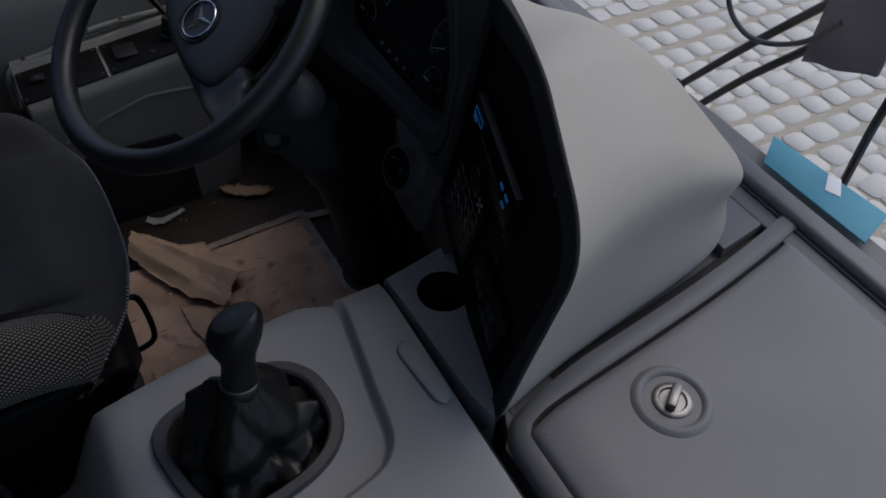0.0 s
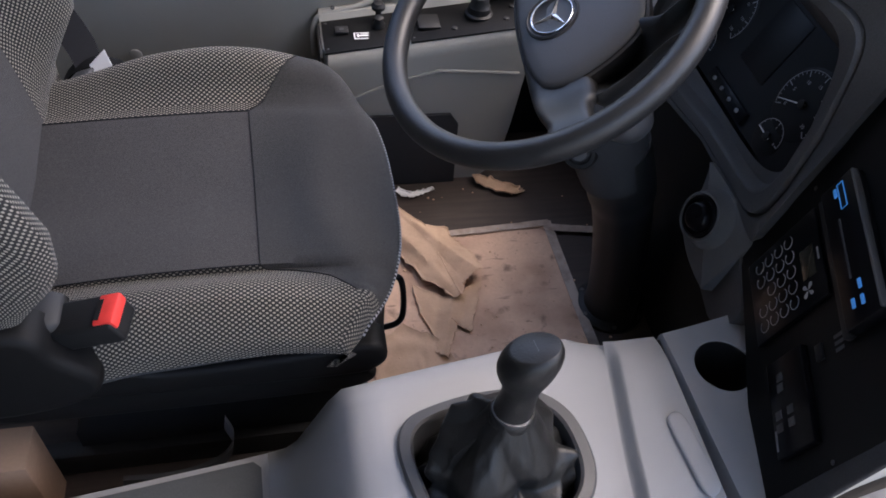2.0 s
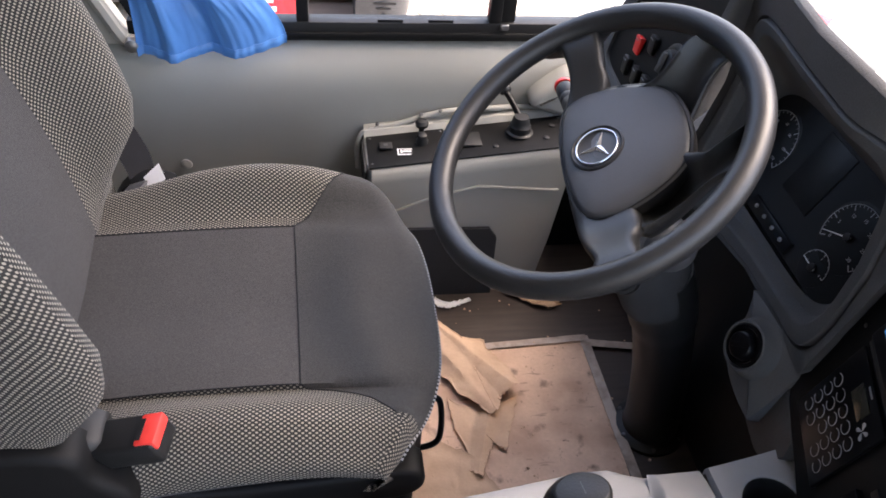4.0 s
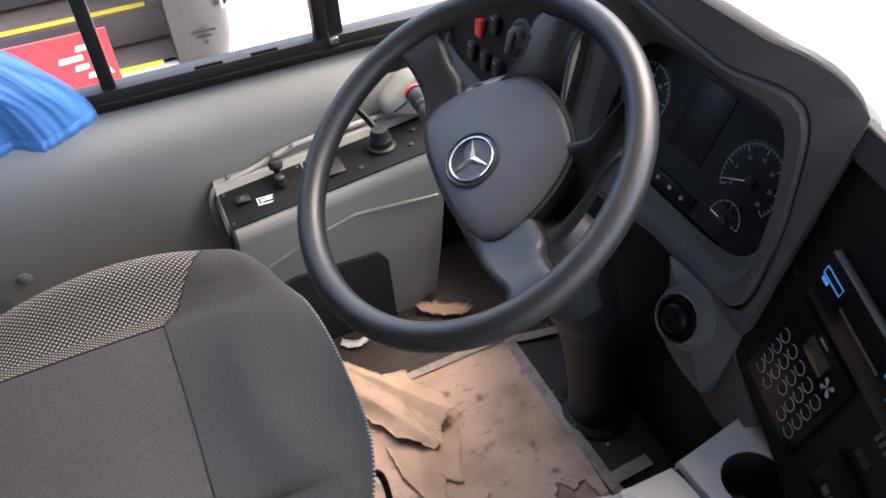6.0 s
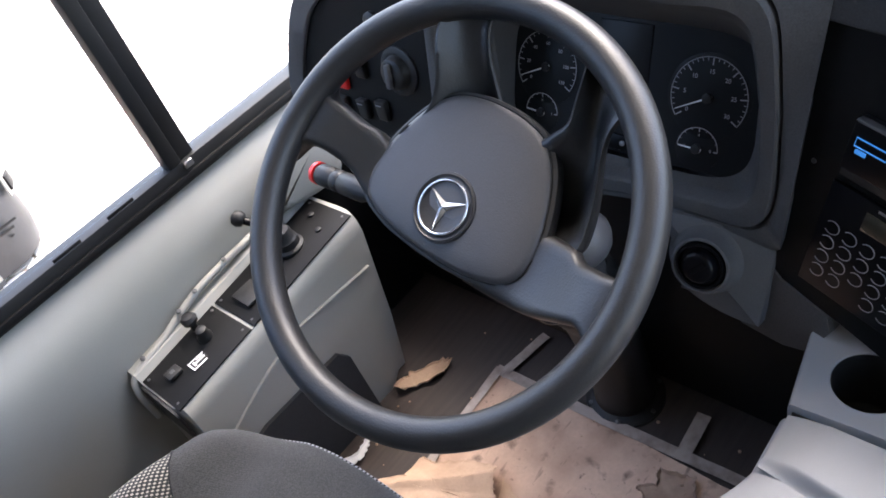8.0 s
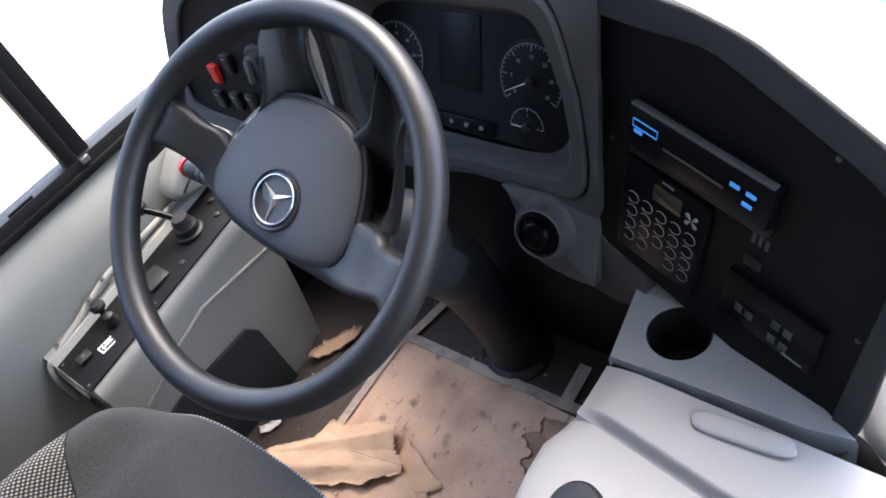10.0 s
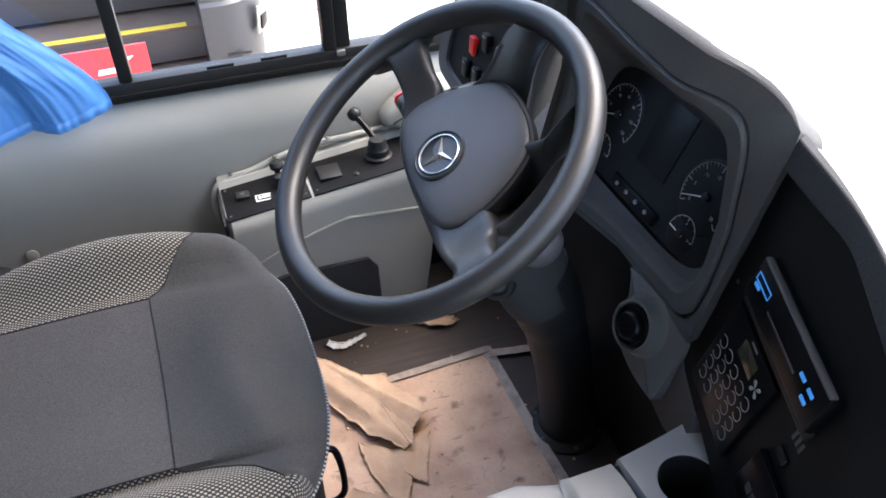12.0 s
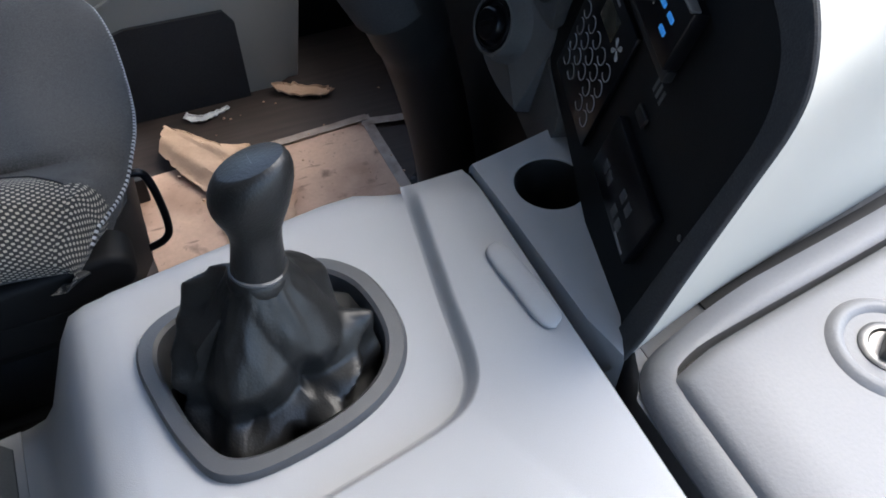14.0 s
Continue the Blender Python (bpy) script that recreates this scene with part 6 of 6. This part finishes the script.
    part("brake_knob", lathe((0.862, 1.170, 0.439), (-0.35, 0.75, 0.4), [(0.006, 0), (0.012, 0.004), (0.0145, 0.012), (0.012, 0.020), (0.005, 0.024)], 18), "black", hb)
    for x, y in ((0.935, 1.09), (0.955, 1.13), (0.83, 1.08)):
        part("push_button", lathe((x, y, box_z(x) + 0.003), (0, 0, 1), [(0.006, 0), (0.006, 0.003), (0.004, 0.004)], 14), "black", b)
    return d


side_box()


def corner_trim():
    """Grey gusset between the side wall and the dashboard."""
    pts = [(0.912, 1.15, 0.425), (0.94, 1.15, 0.402), (1.06, 1.15, 0.385), (1.07, 1.15, 0.47), (1.03, 1.15, 0.492), (0.988, 1.15, 0.488), (0.955, 1.15, 0.468)]
    solid("corner_trim", prism(loop_points([(x, y + 0.054, z) for x, y, z in pts], 4), (0, -1, 0), 0.054, 0.018, 4), "wall", "grey moulded trim between wall and dashboard", "trim", "structure")
    # black sheet over the grey wall puts in the footwell's shade
    solid("footwell_dark_side", box(0.985, 1.155, 1.190, 1.2015, 0.0, 0.405, 0.002), "panel", "black sheet added over the wall to keep the footwell dark", "lining", "structure")
    solid("footwell_front", prism([(1.165, 0.335, 0.0), (1.130, 0.335, 0.22), (1.125, 0.335, 0.40), (1.135, 0.335, 0.470), (1.26, 0.335, 0.50), (1.26, 0.335, 0.0)], (0, 1, 0), 0.875), "panel", "black bulkhead at the front of the footwell", "bulkhead", "structure")


corner_trim()


# ---- things on the floor ----
def wrinkled(pts, z0, amp, seed, lift, n=26):
    """A torn paper sheet inside an outline of floor points: crumpled, with ragged edges."""
    rnd = random.Random(seed)
    c = sum((Vector((x, y, 0)) for x, y in pts), Vector()) / len(pts)
    out = []
    for k, (x, y) in enumerate(pts):
        nx, ny = pts[(k + 1) % len(pts)]
        for j in range(9):
            f = j / 9
            q = Vector((x + (nx - x) * f, y + (ny - y) * f, 0))
            out.append(q + Vector((rnd.uniform(-1, 1), rnd.uniform(-1, 1), 0)) * 0.003)
    bm = bmesh.new()
    rows = 14
    vs = []
    for r in range(rows):
        k = 1 - r / rows
        ring = []
        for q in out:
            p = c + (q - c) * k
            h = noise.noise(Vector((p.x * 16 + seed, p.y * 16, seed)))
            near = noise.voronoi(Vector((p.x * 17 + seed, p.y * 17, 0.3)))[0]
            fold = min(1.0, 1.6 * (near[1] - near[0]))
            edge = 0.5 if r == 0 else 0.0
            ring.append(bm.verts.new((p.x, p.y, z0 + max(0.0, amp * (0.9 * fold + 0.5 * h + edge)) + lift(p))))
        vs.append(ring)
    n = len(out)
    for r in range(rows - 1):
        for i in range(n):
            bm.faces.new((vs[r][i], vs[r][(i + 1) % n], vs[r + 1][(i + 1) % n], vs[r + 1][i]))
    bm.faces.new(vs[-1])
    bmesh.ops.recalc_face_normals(bm, faces=bm.faces[:])
    if sum(f.normal.z for f in bm.faces) < 0:
        bmesh.ops.reverse_faces(bm, faces=bm.faces[:])
    thicken(bm, 0.0012)
    return bm


def floor_card():
    d = thing("cardboard_sheet", (0.83, 0.6, 0.0), "dirty brown cardboard sheet taped to the floor", "cardboard")

    def f(u, v):
        x = 0.60 + 0.425 * u + 0.012 * v * u
        y = 0.36 + 0.515 * v + 0.015 * u * (1 - v)
        x += 0.0025 * noise.noise(Vector((u * 9, v * 20, 2)))
        y += 0.0025 * noise.noise(Vector((u * 22, v * 9, 5)))
        return (x, y, 0.004 + 0.004 * abs(noise.noise(Vector((x * 8, y * 8, 0)))))
    part("sheet", sheet(f, 40, 46, 0.003), "card", d)

    def tape(name, pts, w):
        p = [Vector((x, y, 0.0095)) for x, y in pts]

        def g(u, v):
            k = u * (len(p) - 1)
            i = min(len(p) - 2, int(k))
            t = (p[i + 1] - p[i]).normalized()
            q = p[i] * (1 - (k - i)) + p[i + 1] * (k - i)
            return q + Vector((-t.y, t.x, 0)) * w * (v - 0.5) + Vector((0, 0, 0.001 * noise.noise(q * 60)))
        part(name, sheet(g, 30, 3, 0.0006), "tape", d, "yellowed clear packing tape")
    tape("tape_strip", [(0.80, 0.868), (0.92, 0.874), (1.035, 0.880)], 0.017)
    tape("tape_strip", [(1.030, 0.885), (1.034, 0.65), (1.046, 0.375)], 0.020)
    tape("tape_strip", [(1.02, 0.868), (1.14, 0.846)], 0.019)
    tape("tape_strip", [(1.03, 0.505), (1.125, 0.512)], 0.024)
    return d


floor_card()


def torn_paper(pts, z0, amp, seed, lift):
    solid("torn_paper", wrinkled(pts, z0, amp, seed, lift), "kraft", "torn crumpled brown kraft paper on the cardboard", "paper", group="torn paper on the floor", angle=30)


def tent(x0, y0, x1, y1, high, wide):
    """Height of a sheet folded along a line."""
    a, w = Vector((x0, y0, 0)), Vector((x1 - x0, y1 - y0, 0)).normalized()

    def f(p):
        e = Vector((p.x, p.y, 0)) - a
        return high * max(0.0, 1 - (e - w * e.dot(w)).length / wide)
    return f


fold_a, fold_b = tent(0.70, 0.92, 0.845, 0.735, 0.030, 0.055), tent(0.735, 0.80, 0.80, 0.69, 0.014, 0.03)
torn_paper([(0.680, 0.955), (0.709, 0.927), (0.756, 0.872), (0.806, 0.883), (0.812, 0.85), (0.84, 0.807), (0.856, 0.745), (0.838, 0.735), (0.816, 0.721), (0.803, 0.690), (0.787, 0.685), (0.735, 0.745), (0.700, 0.806), (0.655, 0.90)], 0.013, 0.005, 3,
           lambda p: fold_a(p) + fold_b(p))
fold_c = tent(0.79, 0.70, 0.745, 0.56, 0.010, 0.025)
torn_paper([(0.715, 0.735), (0.781, 0.694), (0.852, 0.735), (0.835, 0.68), (0.808, 0.612), (0.788, 0.63), (0.768, 0.60), (0.753, 0.553), (0.728, 0.574), (0.735, 0.61), (0.715, 0.671)], 0.009, 0.003, 8, lambda p: fold_c(p))
torn_paper([(0.62, 0.60), (0.68, 0.64), (0.74, 0.60), (0.80, 0.50), (0.76, 0.42), (0.66, 0.40), (0.61, 0.48)], 0.010, 0.006, 5, lambda p: 0.0)
solid("torn_flap", wrinkled([(0.885, 0.47), (0.91, 0.515), (0.93, 0.50), (0.955, 0.54), (0.975, 0.515), (1.0, 0.525), (1.012, 0.47), (0.985, 0.455), (0.99, 0.42), (0.95, 0.43), (0.925, 0.41), (0.915, 0.445)], 0.009, 0.007, 6, lambda p: 0.0), "dirtycard",
      "torn stained flap of cardboard lying on the sheet", "cardboard", angle=30)
torn_paper([(0.895, 1.035), (0.94, 1.035), (0.995, 0.995), (1.0, 0.975), (0.96, 0.975), (0.90, 1.015)], 0.004, 0.010, 11, lambda p: 0.0)
solid("white_scrap", wrinkled([(0.715, 1.005), (0.745, 0.985), (0.80, 1.005), (0.802, 1.015), (0.75, 1.0), (0.722, 1.018)], 0.003, 0.006, 17, lambda p: 0.0), "white", "small torn white paper scrap on the floor", "paper", angle=30)
solid("carton", box(-0.10, 0.105, 0.335, 0.405, 0.0, 0.18, 0.003), "box", "plain brown carton beside the seat base", "carton")


# ---- curtain ----
def curtain():
    d = thing("curtain", (0.27, 1.2, 0.5), "gathered blue satin curtain at the driver window", "curtain")

    def f(u, v):
        spread = 0.135 + 0.140 * (1 - smoothstep(0.0, 0.34, v)) ** 1.3
        x = 0.150 + spread * u - 0.24 * smoothstep(0.1, 1.0, v) * (1 - 0.2 * u)
        lean = u + 0.10 * math.sin(2.1 * v + 3 * u) + 0.05 * noise.noise(Vector((u * 3, v * 2.5, 8)))
        big = math.sin(2 * math.pi * 2.1 * lean + 0.6)
        mid = math.sin(2 * math.pi * 5.3 * lean + 2.5 * v + 1.4 * math.sin(5 * u))
        crumple = noise.noise(Vector((u * 11 + 3 * v, v * 9, 3))) + 0.6 * noise.noise(Vector((u * 26, v * 22 + 4 * u, 6)))
        tight = 0.55 + 0.45 * smoothstep(0.0, 0.3, v)
        y = 1.190 + 0.012 * big + 0.0055 * mid * tight * (0.6 + 0.4 * math.sin(9 * u + 1)) + 0.0045 * crumple
        z = 0.508 + 0.85 * v + 0.026 * u * u * (1 - v) + (0.003 * big + 0.0022 * crumple) * (1 - v)
        return (x, y, z)
    part("cloth", sheet(f, 130, 70, 0.001), "curtain", d, angle=80)

    def hem(u, v):
        p = Vector(f(u, 0.0))
        return p + Vector((0, -0.0025 - 0.002 * math.sin(v * math.pi), -0.003 + 0.018 * v))
    part("hem", sheet(hem, 130, 4, 0.001), "curtain", d, angle=80)
    part("curtain_rod", tube([(-0.2, 1.20, 1.36), (1.4, 1.20, 1.36)], 0.007, 10), "steel", d)
    part("rod_end", lathe((0.140, 1.215, 0.525), (0, -1, 0.1), [(0.012, 0), (0.014, 0.006), (0.012, 0.02), (0.004, 0.022)], 16), "steel", d)
    return d


curtain()


# ---- outside ----
def wipers():
    for p in ([(1.83, 0.64, 0.25), (1.765, 0.454, 0.479), (1.721, 0.299, 0.663), (1.69, 0.19, 0.79)], [(1.835, 0.58, 0.23), (1.781, 0.441, 0.413), (1.743, 0.309, 0.571), (1.70, 0.16, 0.75)], [(1.805, 0.182, 0.31), (1.763, 0.163, 0.488), (1.737, 0.146, 0.597), (1.68, 0.11, 0.83)]):
        d = thing("wiper_arm", p[0], "black metal wiper arm in front of the windscreen", "wiper", group="wiper arms")
        part("rod", tube(curve_points([(x + 0.03, y, z) for x, y, z in p], 6), 0.008, 8), "black", d)
        part("pivot", lathe((p[0][0] + 0.03, p[0][1], p[0][2]), (1, 0, 0.3), [(0.018, -0.02), (0.018, 0.008), (0.010, 0.014)], 16), "black", d)


wipers()


def hung_towel():
    def f(u, v):
        y = 0.309 - 0.135 * u - 0.04 * v
        z = 0.546 + 0.30 * v + 0.055 * u
        return (1.752 - 0.24 * (z - 0.55) + 0.006 * math.sin(9 * u + 3 * v), y, z)
    solid("towel", sheet(f, 16, 24, 0.006), "cloth", "mauve grey towel hung over the wiper arms", "towel")


hung_towel()
solid("cable_loop", tube(curve_points([(1.735, 0.50, 0.66), (1.743, 0.486, 0.572), (1.752, 0.449, 0.533), (1.752, 0.393, 0.535), (1.742, 0.313, 0.584), (1.72, 0.25, 0.66)], 8), 0.005, 8), "busgrey", "grey cable hanging in a loop by the windscreen", "cable")
solid("teal_card", prism([(1.652, 0.235, 0.4145), (1.655, 0.02, 0.4145), (1.738, 0.045, 0.4165), (1.720, 0.28, 0.4165)], (0, 0, 1), 0.003, 0.001), "teal",
      "flat teal card lying on the windscreen ledge", "card")
solid("white_tag", prism([(1.690, 0.135, 0.4180), (1.700, 0.11, 0.4180), (1.735, 0.14, 0.4190), (1.725, 0.16, 0.4190)], (0, 0, 1), 0.002, 0.0005), "white", "small white tag lying on the teal card", "tag")

GZ = -1.0


def sett_field(x0, x1, y0, y1, step, seed):
    """Centres and sizes of rough setts in wavy courses."""
    rnd = random.Random(seed)
    out, row, y = [], 0, y0
    while y < y1:
        x = x0 + rnd.uniform(0, step)
        while x < x1:
            w = step * rnd.uniform(0.8, 1.35)
            out.append((x + w / 2, y + 0.03 * math.sin(x * 1.7 + row), w * 0.5 - 0.003, step * 0.5 - 0.003, rnd.uniform(-0.10, 0.10), rnd.uniform(-0.003, 0.004)))
            x += w
        y += step
        row += 1
    return out


def ground():
    g = solid("ground", box(-60, 80, -60, 80, GZ - 0.2, GZ - 0.0055), "joint", "paved yard of pale stone setts with sandy joints", "ground", "structure")
    shapes = []
    for k in range(6):
        rnd = random.Random(40 + k)
        pts = []
        for a in range(8):
            t = radians(45 * a + 22.5)
            c, s = math.cos(t), math.sin(t)
            pts.append(((abs(c) ** 0.5) * math.copysign(1, c) * rnd.uniform(0.92, 1.06), (abs(s) ** 0.5) * math.copysign(1, s) * rnd.uniform(0.92, 1.06)))
        bm = loft([[(x, y, -0.06) for x, y in pts], [(x, y, -0.0035) for x, y in pts], [(x * 0.95, y * 0.95, 0.0) for x, y in pts]], cap0=False)
        smooth(bm, 15)
        me = bpy.data.meshes.new("sett")
        bm.to_mesh(me)
        bm.free()
        me.materials.append(M["stone"])
        shapes.append(me)
    fields = [f for f in sett_field(3.0, 4.75, 0.5, 2.5, 0.135, 5)]
    for k, (x, y, hx, hy, turn, dz) in enumerate(fields[:290]):
        ob = new("sett", shapes[k % 6])
        ob.parent = g
        ob.matrix_basis = Matrix.LocRotScale((x, y, GZ + dz), Euler((0.02 * dz / 0.004, 0, turn)), (hx, hy, 1))
    rest = fields[290:] + [f for f in sett_field(-2.0, 6.0, 1.5, 7.0, 0.135, 9) if not (2.98 < f[0] < 4.8 and 0.45 < f[1] < 2.55)]
    rest += [f for f in sett_field(1.9, 7.5, -2.0, 0.5, 0.135, 11)] + [f for f in sett_field(4.8, 8.0, 0.5, 1.5, 0.135, 12)]
    vs, fs = [], []
    base = [[v.co.copy() for v in s.vertices] for s in shapes]
    polys = [[tuple(p.vertices) for p in s.polygons] for s in shapes]
    for k, (x, y, hx, hy, turn, dz) in enumerate(rest):
        m = Matrix.LocRotScale((x, y, GZ + dz), Euler((0, 0, turn)), (hx, hy, 1))
        o = len(vs)
        vs += [m @ v for v in base[k % 6]]
        fs += [tuple(o + i for i in p) for p in polys[k % 6]]
    me = bpy.data.meshes.new("setts")
    me.from_pydata(vs, [], fs)
    me.materials.append(M["stone"])
    ob = new("setts", me)
    ob.parent = g
    tagged(ob, "pale stone setts further off", kind="stuff")


ground()


def parked_bus():
    d = thing("parked_bus", (0.6, 4.6, GZ), "grey coach with an open door and brown steps, parked alongside", "bus")
    y0 = 4.10
    rings = []
    for z, out, w in ((-0.97, 0.03, 0.0), (-0.85, 0.0, 0.02), (-0.6, 0.0, 0.03), (-0.45, 0.0, 0.03), (-0.43, 0.02, 0.02), (-0.1, 0.03, 0.01), (0.6, 0.06, 0.0), (1.9, 0.15, 0.0)):
        ring = []
        for k in range(13):
            a = radians(90 * k / 12)
            ring.append((0.80 + (0.22 + w) * math.sin(a), y0 + out + 0.30 * (1 - math.cos(a)), z))
        ring = [(0.70, y0 + out, z)] + ring + [(1.06, y0 + 2.4, z), (0.70, y0 + 2.4, z)]
        rings.append(ring)
    part("corner_panel", loft(rings), "busgrey", d)
    part("headlight", prism([(0.985, 4.165, -0.66), (1.06, 4.27, -0.66), (1.075, 4.29, -0.54), (1.0, 4.16, -0.50)], (0.6, -0.8, 0), 0.012, 0.004), "shell", d)
    part("lamp_lens", prism([(1.01, 4.18, -0.64), (1.05, 4.25, -0.63), (1.055, 4.26, -0.57), (1.015, 4.18, -0.56)], (0.6, -0.8, 0), 0.016, 0.003), "gloss", d)
    for k, (x0, x1, z) in enumerate(((0.80, 0.93, -0.735), (0.82, 0.90, -0.765), (0.855, 0.875, -0.80))):
        part("lettering_bar", box(x0, x1, y0 - 0.004, y0 + 0.001, z, z + 0.012), "black", d)
    part("body_side", box(-6.0, -0.55, y0, y0 + 2.4, -0.75, 2.0, 0.03), "busgrey", d)
    part("sill", box(-0.55, 0.70, y0 + 0.02, y0 + 0.10, -0.97, -0.88, 0.01), "shell", d)
    for k in range(3):
        z, yy = -0.88 + 0.22 * k, y0 + 0.04 + 0.28 * k
        s = part("step", box(-0.55, 0.70, yy, y0 + 2.0, z - 0.2 if k else -0.97, z, 0.008), "buswood", d)
        part("step_edge", box(-0.30, 0.62, yy - 0.006, yy + 0.045, z + 0.0005, z + 0.006, 0.001), "yellow", s, "yellow step edge")
        part("riser", box(-0.55, 0.70, yy - 0.005, yy - 0.0005, z - 0.19, z - 0.02), "slate", s)
    return d


parked_bus()


def red_board():
    d = thing("red_board", (0.2, 3.7, GZ), "red board with white worn patches leaning in the yard", "board")
    part("board", prism([(-0.12, 3.72, -1.0), (0.40, 3.72, -1.0), (0.40, 3.80, -0.46), (-0.12, 3.80, -0.46)], (0, 1, -0.1), 0.02, 0.004), "redboard", d)
    rnd = random.Random(4)
    for k in range(9):
        x, z = rnd.uniform(-0.08, 0.28), -0.90 + 0.045 * k
        yy = 3.72 + (z + 1.0) * 0.148 - 0.004
        part("worn_patch", prism([(x, yy, z), (x + rnd.uniform(0.05, 0.14), yy, z + 0.004), (x + rnd.uniform(0.04, 0.13), yy + 0.004, z + 0.03), (x + 0.01, yy + 0.004, z + 0.027)], (0, -1, 0), 0.001), "white", d)


red_board()


# flat things lying on the paving
solid("red_strip", prism([(3.75, 4.85, GZ + 0.004), (3.85, 4.38, GZ + 0.004), (3.98, 4.50, GZ + 0.004)], (0, 0, 1), 0.008), "redboard", "narrow red strip lying on the pale paving", "strip")
solid("yellow_board", prism([(4.15, 5.75, GZ + 0.004), (4.33, 5.10, GZ + 0.004), (4.48, 4.98, GZ + 0.004), (4.95, 5.75, GZ + 0.004)], (0, 0, 1), 0.012), "yellow", "flat yellow board lying on the pale paving", "board")


def floor_crumbs():
    """Grit and paper crumbs on the vinyl floor."""
    rnd = random.Random(12)
    bm = bmesh.new()
    for k in range(70):
        x, y = rnd.uniform(0.66, 1.14), rnd.uniform(0.40, 1.02)
        r = rnd.uniform(0.0010, 0.0034)
        add(bm, lathe((x, y, 0.0005 if x > 1.045 or y > 0.89 else 0.0095), (rnd.uniform(-0.3, 0.3), 0.2, 1), [(r, 0), (r * rnd.uniform(0.6, 1), r * 0.6), (r * 0.3, r)], 6))
    solid("floor_crumbs", bm, "kraft", "pale grit and crumbs scattered on the dark floor", "grit", "stuff")


floor_crumbs()
